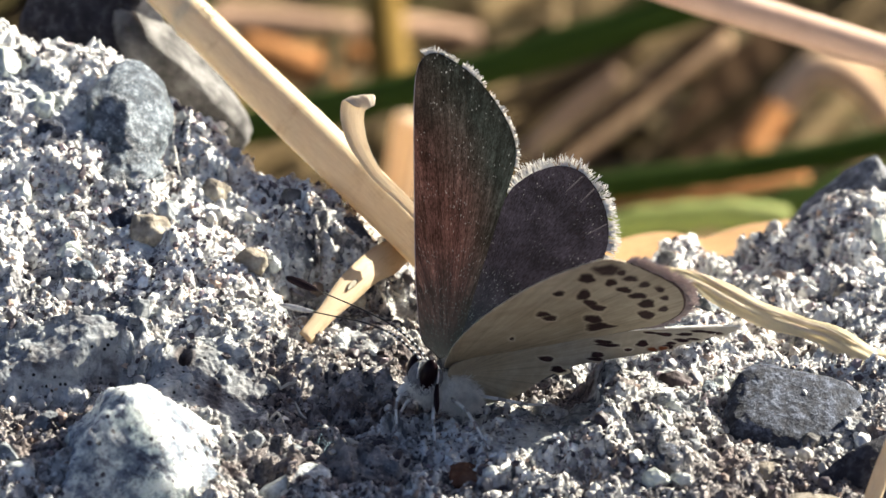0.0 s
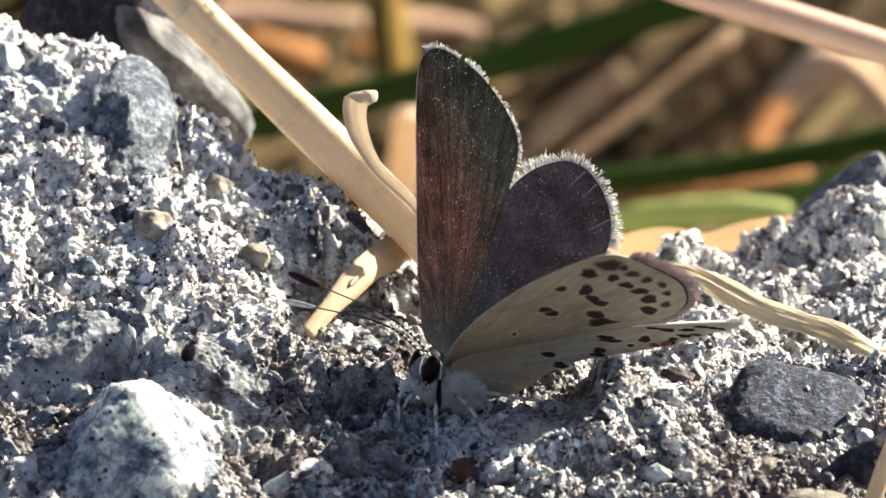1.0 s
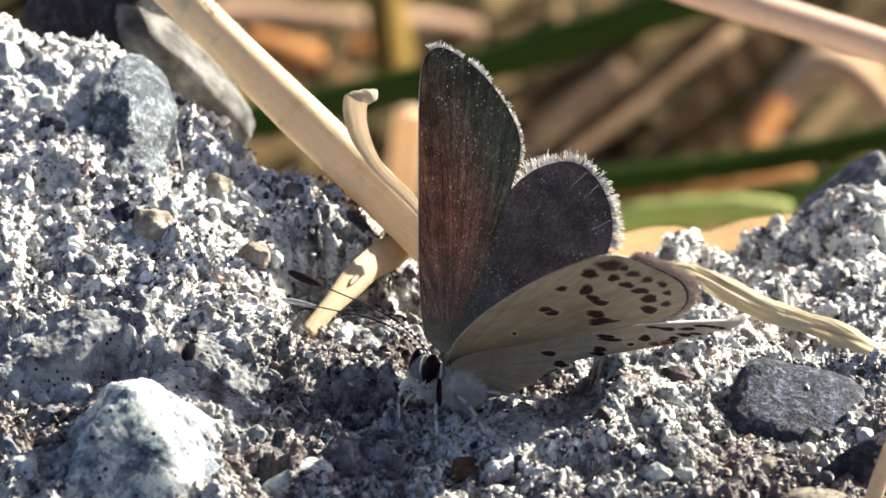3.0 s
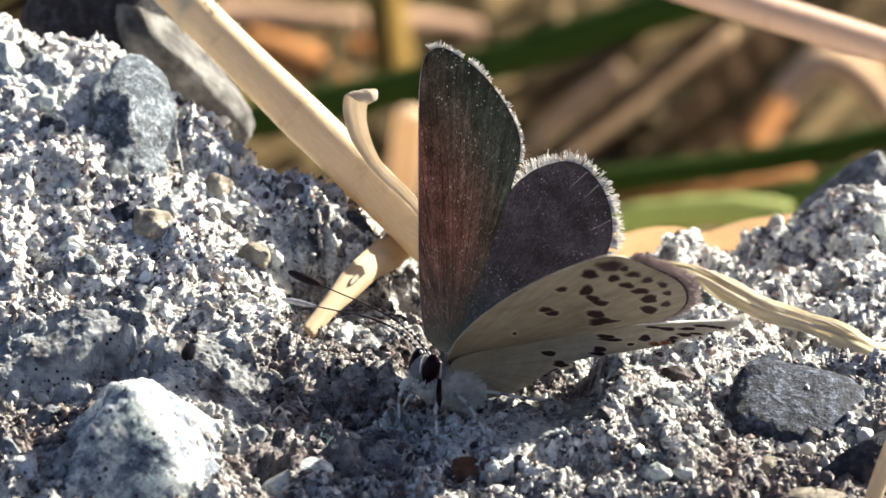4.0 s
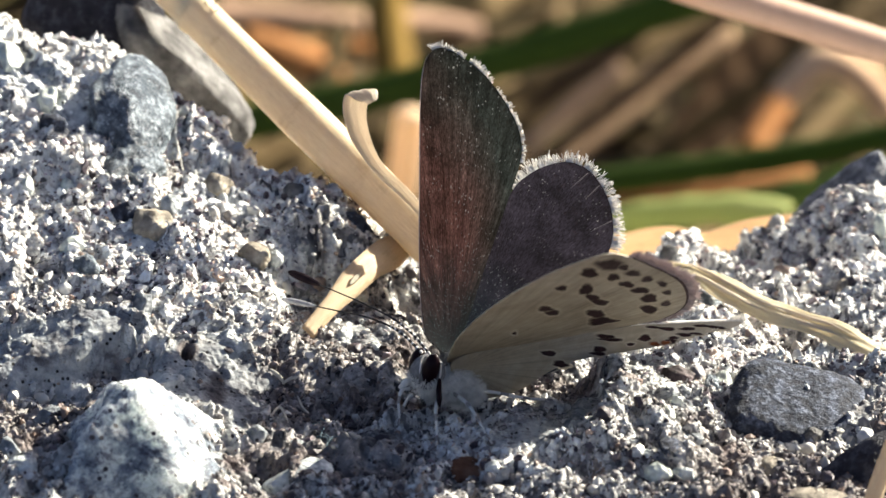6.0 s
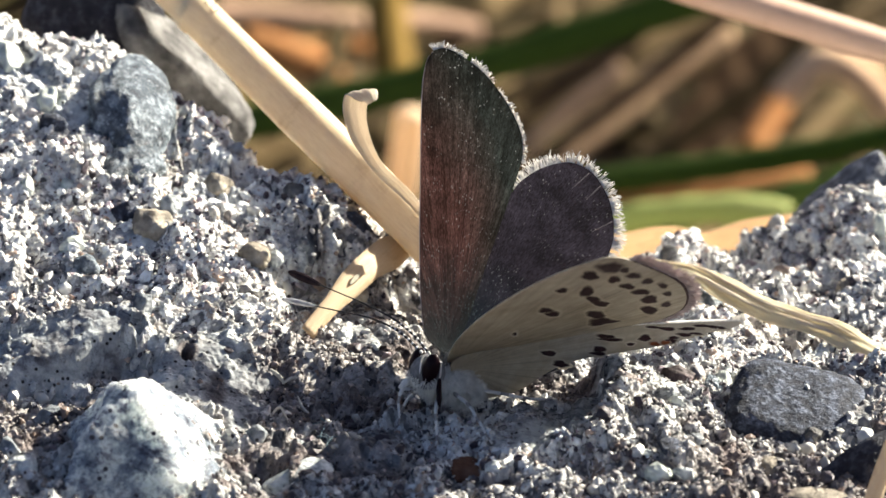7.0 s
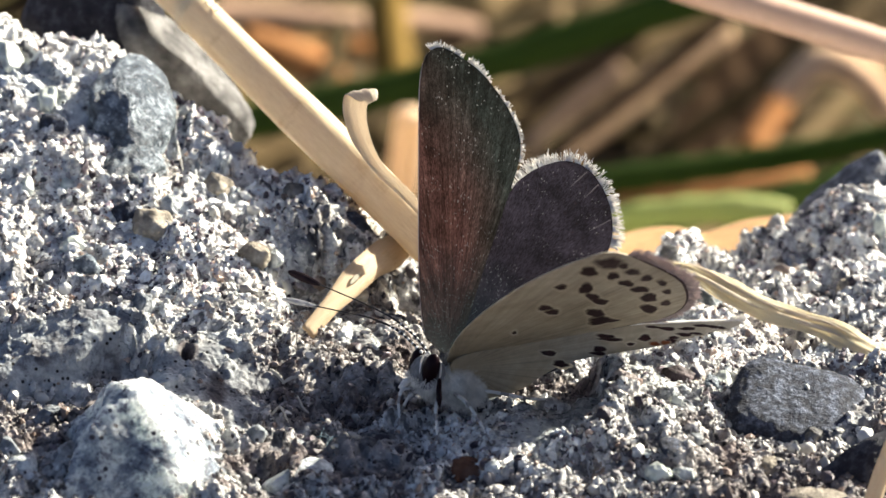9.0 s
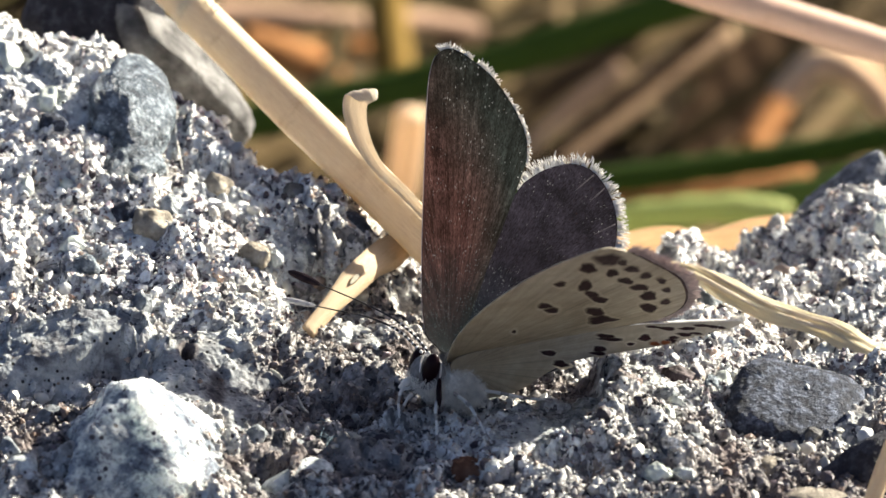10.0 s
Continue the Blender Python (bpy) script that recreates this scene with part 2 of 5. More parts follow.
def banded_material(name, a, b, per_mm, share, until=99.0):
    """Bands along a limb, as far as until (mm)."""
    k = Mat(name, 0.6, 0.2)
    sep = k.t.nodes.new("ShaderNodeSeparateXYZ")
    k.link(k.uv(), sep.inputs[0])
    f = k.math("FRACT", k.math("MULTIPLY", sep.outputs[0], per_mm))
    band = k.math("MULTIPLY", k.math("LESS_THAN", f, share), k.math("LESS_THAN", sep.outputs[0], until))
    return k.colour(k.mix(band, a, b)).m


def soil_material():
    k = Mat("soil", 0.95, 0.1)
    o = k.object_coords()
    c = k.ramp(k.noise(o, 45, 6, 0.7), [(0.3, (0.06, 0.041, 0.02)), (0.52, (0.11, 0.076, 0.038)), (0.75, (0.18, 0.125, 0.065))])
    return k.colour(c).bump(k.noise(o, 220, 6), 1.0, 3.0).m


CONCRETE = concrete_material()
QUARTZ = quartz_material()
GRAIN_ISLAND = grain_material("sand_grain_mix", True)
GRAIN_SINGLE = grain_material("sand_grain", False)
BLUE_STONE = stone_material("blue_grey_stone", (0.035, 0.045, 0.06), (0.1, 0.125, 0.15), (0.45, 0.5, 0.53), 1700, 0.12, 0.35, 1.0)
GREY_STONE = stone_material("grey_stone", (0.04, 0.037, 0.036), (0.11, 0.105, 0.1), (0.22, 0.212, 0.205), 600, 0.0, 0.9, 1.0)
DARK_STONE = stone_material("dark_slate_stone", (0.013, 0.015, 0.025), (0.028, 0.034, 0.054), (0.17, 0.195, 0.26), 2000, 0.11, 0.75, 1.0)
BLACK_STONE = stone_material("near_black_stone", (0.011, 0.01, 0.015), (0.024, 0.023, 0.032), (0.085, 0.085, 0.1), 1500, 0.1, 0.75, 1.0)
CREST_STONE = stone_material("dark_grey_stone", (0.035, 0.037, 0.045), (0.1, 0.105, 0.12), (0.34, 0.35, 0.37), 1100, 0.14, 0.55, 1.0)
WHITE_STONE = stone_material("white_quartz_stone", (0.14, 0.16, 0.17), (0.54, 0.57, 0.56), (0.8, 0.82, 0.8), 1500, 0.0, 0.55, 1.0, True)
PALE_STONE = stone_material("pale_cement_stone", (0.11, 0.122, 0.13), (0.21, 0.225, 0.235), (0.4, 0.41, 0.41), 1200, 0.0, 0.8, 1.0, True)
CHIP_STONE = stone_material("greenish_quartz", (0.3, 0.33, 0.3), (0.48, 0.51, 0.46), (0.64, 0.66, 0.6), 900, 0.0, 0.4, 0.5)
RUST_STONE = stone_material("rust_stone", (0.06, 0.026, 0.014), (0.13, 0.055, 0.03), (0.24, 0.13, 0.08), 900)
RUST_DARK_STONE = stone_material("dark_brown_stone", (0.02, 0.013, 0.012), (0.05, 0.034, 0.034), (0.12, 0.09, 0.09), 1100)
TAN_STONE = stone_material("tan_stone", (0.13, 0.105, 0.078), (0.27, 0.232, 0.18), (0.44, 0.4, 0.33), 900, 0.0, 0.8, 1.0)
STRAW = straw_material("dry_straw", (0.64, 0.475, 0.27), (0.9, 0.77, 0.54), 0.45, 0.22, 70)
STRAW_SHEATH = straw_material("dry_sheath", (0.5, 0.35, 0.19), (0.76, 0.61, 0.42), 0.6, 0.25, 40)
STRAW_BLADE = straw_material("pale_yellow_blade", (0.62, 0.52, 0.33), (0.9, 0.84, 0.66), 0.5, 0.5, 34)
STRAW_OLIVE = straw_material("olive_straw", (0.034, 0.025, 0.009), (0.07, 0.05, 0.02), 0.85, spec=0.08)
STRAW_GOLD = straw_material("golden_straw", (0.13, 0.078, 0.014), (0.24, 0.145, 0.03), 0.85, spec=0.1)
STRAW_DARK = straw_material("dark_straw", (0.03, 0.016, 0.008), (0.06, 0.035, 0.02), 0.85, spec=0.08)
STRAW_PEACH = straw_material("peach_leaf", (0.72, 0.52, 0.33), (0.88, 0.73, 0.53), 0.55, 0.55)
STRAW_PINK = straw_material("pinkish_straw", (0.5, 0.31, 0.21), (0.7, 0.48, 0.36))
STRAW_PALE = straw_material("bleached_leaf", (0.56, 0.46, 0.34), (0.86, 0.78, 0.65), 0.55, 0.45, 18)
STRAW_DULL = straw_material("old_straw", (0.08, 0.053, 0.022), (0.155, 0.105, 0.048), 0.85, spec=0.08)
STRAW_RUST = straw_material("rusty_straw", (0.25, 0.105, 0.034), (0.42, 0.19, 0.07), 0.85, spec=0.1)
STRAW_ROSE = straw_material("dull_pink_straw", (0.28, 0.165, 0.105), (0.44, 0.29, 0.2), 0.85, spec=0.1)
STRAW_DUN = straw_material("dun_straw", (0.32, 0.2, 0.115), (0.48, 0.325, 0.2), 0.85, spec=0.1)
STRAW_CREAM = straw_material("cream_straw", (0.6, 0.37, 0.21), (0.78, 0.54, 0.34), 0.8, spec=0.1)
BROWN_SHEET = straw_material("brown_sheet", (0.05, 0.028, 0.014), (0.085, 0.05, 0.026), 0.9, spec=0.05)
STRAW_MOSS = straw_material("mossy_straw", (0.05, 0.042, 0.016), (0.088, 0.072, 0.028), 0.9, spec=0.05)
# half shade is put into this mid green
GREEN_SHADED = straw_material("half_shaded_green_grass", (0.1, 0.15, 0.03), (0.17, 0.23, 0.06), 0.7, 0.3, spec=0.1)
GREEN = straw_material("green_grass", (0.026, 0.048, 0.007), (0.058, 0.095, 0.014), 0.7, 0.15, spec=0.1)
# sunlight is put into this pale green
GREEN_SUNLIT = straw_material("sunlit_green_grass", (0.4, 0.45, 0.13), (0.6, 0.64, 0.25), 0.7, 0.35, spec=0.15)
SOIL = soil_material()
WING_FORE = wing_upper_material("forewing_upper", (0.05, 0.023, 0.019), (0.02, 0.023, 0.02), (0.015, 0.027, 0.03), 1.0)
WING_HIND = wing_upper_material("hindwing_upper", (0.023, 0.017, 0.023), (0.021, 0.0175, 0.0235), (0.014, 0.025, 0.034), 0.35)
WING_UNDER = wing_under_material()
SPOT = spot_material("dark_spot", (0.03, 0.015, 0.016), 0.68)
SPOT_GREY = spot_material("grey_spot", (0.05, 0.033, 0.034), 0.6)
SPOT_RING = spot_material("pale_ring", (0.47, 0.415, 0.33), 0.5, 0.1)
STRAW_GREY = straw_material("weathered_straw", (0.4, 0.37, 0.32), (0.66, 0.62, 0.55), 0.7, 0.2)
STAIN = plain("grey_stain", (0.3, 0.27, 0.2), 0.7)
SPOT_RUST = spot_material("rust_spot", (0.16, 0.05, 0.02), 0.5)
VEIN = plain("pale_vein", (0.06, 0.05, 0.056), 0.7, 0.1)
MARGIN_LINE = plain("purple_margin", (0.075, 0.05, 0.052), 0.8, 0.1, 0.4)
COSTA_PALE = plain("pale_wing_edge", (0.5, 0.44, 0.34), 0.7, trans=0.3)
MARGIN = plain("purple_fringe", (0.5, 0.42, 0.41), 0.7, trans=0.35)
FRINGE = plain("white_fringe", (0.8, 0.77, 0.72), 0.6, trans=0.35)
FUZZ = plain("white_hair", (0.82, 0.8, 0.75), 0.8, 0.15, trans=0.2)
DARK_FUZZ = plain("blue_black_hair", (0.03, 0.04, 0.05), 0.6)
SKIN = plain("dark_body", (0.03, 0.03, 0.034), 0.6)
EYE_BLACK = plain("black_eye", (0.008, 0.003, 0.0045), 0.3, 0.06, 0.1)
HEAD_GREY = plain("grey_scales", (0.13, 0.13, 0.135), 0.7, 0.2, 0.5, 5000)
ANTENNA = banded_material("banded_antenna", (0.014, 0.013, 0.015), (0.62, 0.6, 0.57), 2.9, 0.35, 2.6)
LINT = plain("bluish_fibre", (0.1, 0.14, 0.16), 0.8, 0.05)
LEG = banded_material("banded_leg", (0.58, 0.565, 0.53), (0.24, 0.22, 0.21), 0.9, 0.35)
CLUB_DARK = plain("dark_club", (0.018, 0.012, 0.014), 0.9, 0.02)
CLUB_PALE = plain("silvery_club", (0.3, 0.3, 0.32), 0.6, 0.2)
BREAST = plain("white_down", (0.7, 0.69, 0.65), 0.9, 0.05, 0.3, 4000)


# ---------------------------------------------------------------- mesh helpers
def mesh_object(name, verts, faces, mat, smooth=True, uvs=None):
    """A mesh object from places in millimetres."""
    me = bpy.data.meshes.new(name)
    me.from_pydata([(x * MM, y * MM, z * MM) for x, y, z in verts], [], faces)
    for m in (mat if isinstance(mat, (list, tuple)) else [mat]):
        me.materials.append(m)
    if smooth:
        me.shade_smooth()
    if uvs is not None:
        layer = me.uv_layers.new(name="uv")
        idx = np.empty(len(me.loops), dtype=np.int32)
        me.loops.foreach_get("vertex_index", idx)
        layer.data.foreach_set("uv", np.asarray(uvs, dtype=np.float32)[idx].ravel())
    return new(name, me)


def part(name, ob, parent, label=""):
    ob.parent = parent
    ob.name = name
    return tagged(ob, label)


def spline(points, n, closed=False):
    """Catmull-Rom through the points, n samples."""
    p = [np.array(q, float) for q in points]
    k = len(p)
    out = []
    spans = k if closed else k - 1
    for i in range(n):
        s = i / n * spans if closed else i / (n - 1) * spans
        a = min(int(s), spans - 1)
        t = s - a
        if closed:
            q = [p[(a + d) % k] for d in (-1, 0, 1, 2)]
        else:
            q = [p[min(max(a + d, 0), k - 1)] for d in (-1, 0, 1, 2)]
        out.append(0.5 * (2 * q[1] + (q[2] - q[0]) * t + (2 * q[0] - 5 * q[1] + 4 * q[2] - q[3]) * t * t + (3 * q[1] - q[0] - 3 * q[2] + q[3]) * t ** 3))
    return np.array(out)


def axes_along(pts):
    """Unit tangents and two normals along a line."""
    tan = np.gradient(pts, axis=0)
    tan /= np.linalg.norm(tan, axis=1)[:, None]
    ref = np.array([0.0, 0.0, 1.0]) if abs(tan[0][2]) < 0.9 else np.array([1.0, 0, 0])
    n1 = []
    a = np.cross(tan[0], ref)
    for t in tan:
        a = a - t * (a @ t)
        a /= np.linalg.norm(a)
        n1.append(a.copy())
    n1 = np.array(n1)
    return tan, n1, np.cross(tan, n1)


def tube(name, points, radii, mat, segs=10, n=24, section=None, rough=0.0, seed=0):
    """A tapered tube through the points (mm); section: radius factor by angle."""
    rng = np.random.default_rng(seed)
    pts = spline(points, n)
    rad = np.interp(np.linspace(0, 1, n), np.linspace(0, 1, len(radii)), radii)
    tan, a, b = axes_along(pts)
    length = np.concatenate([[0], np.cumsum(np.linalg.norm(np.diff(pts, axis=0), axis=1))])
    verts, uvs = [], []
    for i in range(n):
        for j in range(segs):
            w = 2 * math.pi * j / segs
            r = rad[i] * (section(w) if section else 1.0) * (1 + rough * rng.normal())
            verts.append(pts[i] + r * (math.cos(w) * a[i] + math.sin(w) * b[i]))
            uvs.append((length[i], j / segs))
    faces = [(i * segs + j, i * segs + (j + 1) % segs, (i + 1) * segs + (j + 1) % segs, (i + 1) * segs + j) for i in range(n - 1) for j in range(segs)]
    for e in (0, n - 1):
        verts.append(pts[e])
        uvs.append((length[e], 0))
        c = len(verts) - 1
        faces += [(c, e * segs + (j + 1) % segs, e * segs + j) if e == 0 else (c, e * segs + j, e * segs + (j + 1) % segs) for j in range(segs)]
    return mesh_object(name, verts, faces, mat, True, uvs)


def ribbon(name, points, widths, mat, side, thick=0.12, fold=0.15, n=30, across=7, wave=0.0, seed=0, rib=0.05):
    """A flat dry blade of some thickness. side: the way across it at start and end."""
    rng = np.random.default_rng(seed)
    pts = spline(points, n)
    wid = np.interp(np.linspace(0, 1, n), np.linspace(0, 1, len(widths)), widths)
    sides = spline(side, n) if len(side) > 1 else np.repeat([side[0]], n, axis=0)
    tan = np.gradient(pts, axis=0)
    tan /= np.linalg.norm(tan, axis=1)[:, None]
    length = np.concatenate([[0], np.cumsum(np.linalg.norm(np.diff(pts, axis=0), axis=1))])
    ph = rng.uniform(0, 6.28, 3)
    verts, uvs = [], []
    for layer in (0, 1):
        for i in range(n):
            s = np.array(sides[i], float)
            s -= tan[i] * (s @ tan[i])
            s /= np.linalg.norm(s)
            up = np.cross(s, tan[i])
            for j in range(across):
                f = j / (across - 1) * 2 - 1
                w = wid[i] * (1 + 0.06 * math.sin(length[i] * 1.7 + ph[0]))
                h = fold * w * (f * f) + wave * math.sin(length[i] * 1.1 + f * 2 + ph[1]) + rib * w * math.sin(f * 9 + ph[2])
                h += (layer - 0.5) * thick * (1 - 0.7 * f * f)
                verts.append(pts[i] + s * f * w / 2 + up * h)
                uvs.append((length[i], j / across))
    q = n * across
    faces = []
    for i in range(n - 1):
        for j in range(across - 1):
            a = i * across + j
            faces.append((a, a + across, a + across + 1, a + 1))
            faces.append((q + a, q + a + 1, q + a + across + 1, q + a + across))
        for j in (0, across - 1):
            a = i * across + j
            faces.append((a, a + across, q + a + across, q + a) if j else (a, q + a, q + a + across, a + across))
    for i in (0, n - 1):
        for j in range(across - 1):
            a = i * across + j
            faces.append((a, a + 1, q + a + 1, q + a) if i == 0 else (a, q + a, q + a + 1, a + 1))
    return mesh_object(name, verts, faces, mat, True, uvs)


def lattice(ix, iy, seed):
    h = (ix.astype(np.int64) * 374761393 + iy.astype(np.int64) * 668265263 + seed * 974634777) & 0xFFFFFFFF
    h = ((h ^ (h >> 13)) * 1274126177) & 0xFFFFFFFF
    return ((h ^ (h >> 16)) & 0xFFFF) / 65535.0


def vnoise(x, y, seed):
    """Smooth value noise, -1 to 1."""
    ix, iy = np.floor(x), np.floor(y)
    fx, fy = x - ix, y - iy
    fx, fy = fx * fx * (3 - 2 * fx), fy * fy * (3 - 2 * fy)
    a, b = lattice(ix, iy, seed), lattice(ix + 1, iy, seed)
    c, d = lattice(ix, iy + 1, seed), lattice(ix + 1, iy + 1, seed)
    return 2 * (a + (b - a) * fx + (c - a) * fy + (a - b - c + d) * fx * fy) - 1


# ---------------------------------------------------------------- lump of concrete
# its crest line, foot and height from end to end (mm)
CREST_X = [-45, -22.1, -19.3, -16.4, -13.2, -10.6, -9.3, -7.7, -5.4, -2.7, 0.2, 5.7, 10.2, 12.2, 13.9, 16.0, 18.7, 20.2, 22.2, 26.9, 45]
CREST_Y = [24, 24, 24, 24, 22, 19.5, 18, 16.5, 16, 16.5, 17.5, 19.5, 22, 22, 22, 23, 24.5, 25.5, 26, 26, 26]
CREST_Z = [10.6, 10.9, 9.8, 9.2, 6.7, 6.1, 5.5, 5.3, 4.9, 2.6, 0.7, -0.7, -1.5, -0.5, -1.1, -1.7, -0.7, -0.2, 0.9, 1.5, -1]
FOOT_X = [-45, -16, -11, -8.5, -6, 0, 8, 14, 20, 45]
FOOT_Y = [2.0, 2.0, 2.0, 4.5, 8.0, 8.5, 7.5, 6.0, 6.0, 6.0]
FOOT_Z = [2.6, 2.5, 2.2, 1.0, 0.3, 0.0, 0.1, 0.2, 0.3, 0.5]


def blurred(x, xs, ys, w):
    return sum(np.interp(x + d * w, xs, ys) for d in (-1, -0.5, 0, 0.5, 1)) / 5


def chips(x, y, cell, share, seed):
    """Angular pieces packed in the paste: their rise, and a tone for each."""
    x, y = x + 0.16 * cell * vnoise(x / cell * 2.3, y / cell * 2.3, seed + 7), y + 0.16 * cell * vnoise(x / cell * 2.3 + 40, y / cell * 2.3, seed + 8)
    ix, iy = np.floor(x / cell), np.floor(y / cell)
    first, second = np.full(np.shape(x), 9.0), np.full(np.shape(x), 9.0)
    rise, tone = np.zeros(np.shape(x)), np.zeros(np.shape(x))
    for dx in (-1, 0, 1):
        for dy in (-1, 0, 1):
            jx, jy = ix + dx, iy + dy
            ex, ey = x / cell - jx - lattice(jx, jy, seed), y / cell - jy - lattice(jx, jy, seed + 100)
            w = math.pi * lattice(jx, jy, seed + 400)
            c, n = np.cos(w), np.sin(w)
            d = np.hypot((ex * c + ey * n) * 0.8, (ey * c - ex * n) * 1.25)
            top = 0.2 + 0.35 * lattice(jx, jy, seed + 200) + ex * (1.0 * lattice(jx, jy, seed + 600) - 0.5) + ey * (1.0 * lattice(jx, jy, seed + 700) - 0.5)
            top = np.where(lattice(jx, jy, seed + 300) < share, np.maximum(top, 0.03), 0.0)
            nearer = d < first
            second = np.where(nearer, first, np.minimum(second, d))
            rise = np.where(nearer, top, rise)
            tone = np.where(nearer, lattice(jx, jy, seed + 500), tone)
            first = np.where(nearer, d, first)
    return cell * rise * np.sqrt(np.clip((second - first) / 0.22, 0, 1)), tone


def smooth_patch(x, y):
    """Where trowelled paste lies bare, 0 to 1, with ragged borders."""
    rag = 0.3 * vnoise(x / 1.3, y / 1.3, 62) + 0.22 * vnoise(x / 0.5, y / 0.5, 63)
    a = np.clip((1.2 + rag - np.hypot((x + 10.9) / 3.0, (y - 1.0) / 2.9)) * 3, 0, 1)
    a = np.maximum(a, np.clip((1.15 + rag - np.hypot((x + 17.6) / 4.6, (y - 2.2 - 0.42 * (x + 17.6)) / 1.7)) * 3, 0, 1))
    a = np.maximum(a, np.clip((1.15 + rag - np.hypot((x - 4.4) / 2.3, (y + 1.8) / 2.2)) * 3, 0, 1))
    a = np.maximum(a, 0.8 * np.clip((1.1 + rag - np.hypot((x + 3.6) / 3.6, (y + 4.2) / 2.2)) * 3, 0, 1))
    a = np.maximum(a, 0.9 * np.clip((1.1 + rag - np.hypot((x - 7.1) / 1.2, (y - 0.2) / 3.2)) * 3, 0, 1))
    b = 0.8 * np.clip((vnoise(x / 3.6 + 3, y / 3.6, 61) + rag - 0.55) * 3, 0, 1)
    return np.clip(np.maximum(a, b), 0, 1)


def light_and_dirt(x, y):
    """How pale the concrete is: bleached, with sunlight painted in, on the mound and the crest; dirty brown in the
    hollow round the quartz, with painted shade in hollows.
    """
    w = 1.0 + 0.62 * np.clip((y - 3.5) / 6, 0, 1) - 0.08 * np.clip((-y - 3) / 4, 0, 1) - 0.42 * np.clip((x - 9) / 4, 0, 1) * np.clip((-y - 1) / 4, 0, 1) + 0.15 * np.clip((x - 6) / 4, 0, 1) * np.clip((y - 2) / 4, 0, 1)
    dirt_and_shade = np.zeros(np.shape(x))
    # dirty patches, and shade painted into the hole, under the stalk and wing
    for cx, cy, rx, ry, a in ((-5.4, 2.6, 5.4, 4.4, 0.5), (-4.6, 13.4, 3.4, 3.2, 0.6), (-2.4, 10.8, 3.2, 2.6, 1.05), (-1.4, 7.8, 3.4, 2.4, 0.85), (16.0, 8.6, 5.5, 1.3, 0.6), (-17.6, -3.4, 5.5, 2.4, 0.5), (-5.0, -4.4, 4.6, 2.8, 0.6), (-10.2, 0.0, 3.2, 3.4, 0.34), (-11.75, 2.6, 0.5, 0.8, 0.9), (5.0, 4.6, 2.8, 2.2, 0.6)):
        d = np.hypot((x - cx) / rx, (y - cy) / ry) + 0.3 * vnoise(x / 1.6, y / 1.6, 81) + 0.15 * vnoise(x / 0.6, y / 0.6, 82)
        dirt_and_shade = np.maximum(dirt_and_shade, a * np.clip((1.15 - d) * 2.2, 0, 1))
    # dark blotches of old grime, and pale paste on the floor of the bowl, painted lighter to lift its shade
    dirt_and_shade = dirt_and_shade + (0.5 - 0.2 * np.clip((y - 6) / 4, 0, 1)) * np.clip((vnoise(x / 1.7 + 9, y / 1.7, 87) + 0.4 * vnoise(x / 0.6, y / 0.6, 88) - 0.5 + 0.28 * np.clip((x - 8) / 3, 0, 1)) * 3, 0, 1)
    dirt_and_shade = dirt_and_shade * (1 - 0.35 * smooth_patch(x, y))
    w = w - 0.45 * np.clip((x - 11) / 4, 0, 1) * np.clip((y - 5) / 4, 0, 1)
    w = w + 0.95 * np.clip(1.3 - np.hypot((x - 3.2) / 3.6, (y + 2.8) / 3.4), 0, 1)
    return w - dirt_and_shade + 0.1 * vnoise(x / 3.0 + 5, y / 3.0, 83)


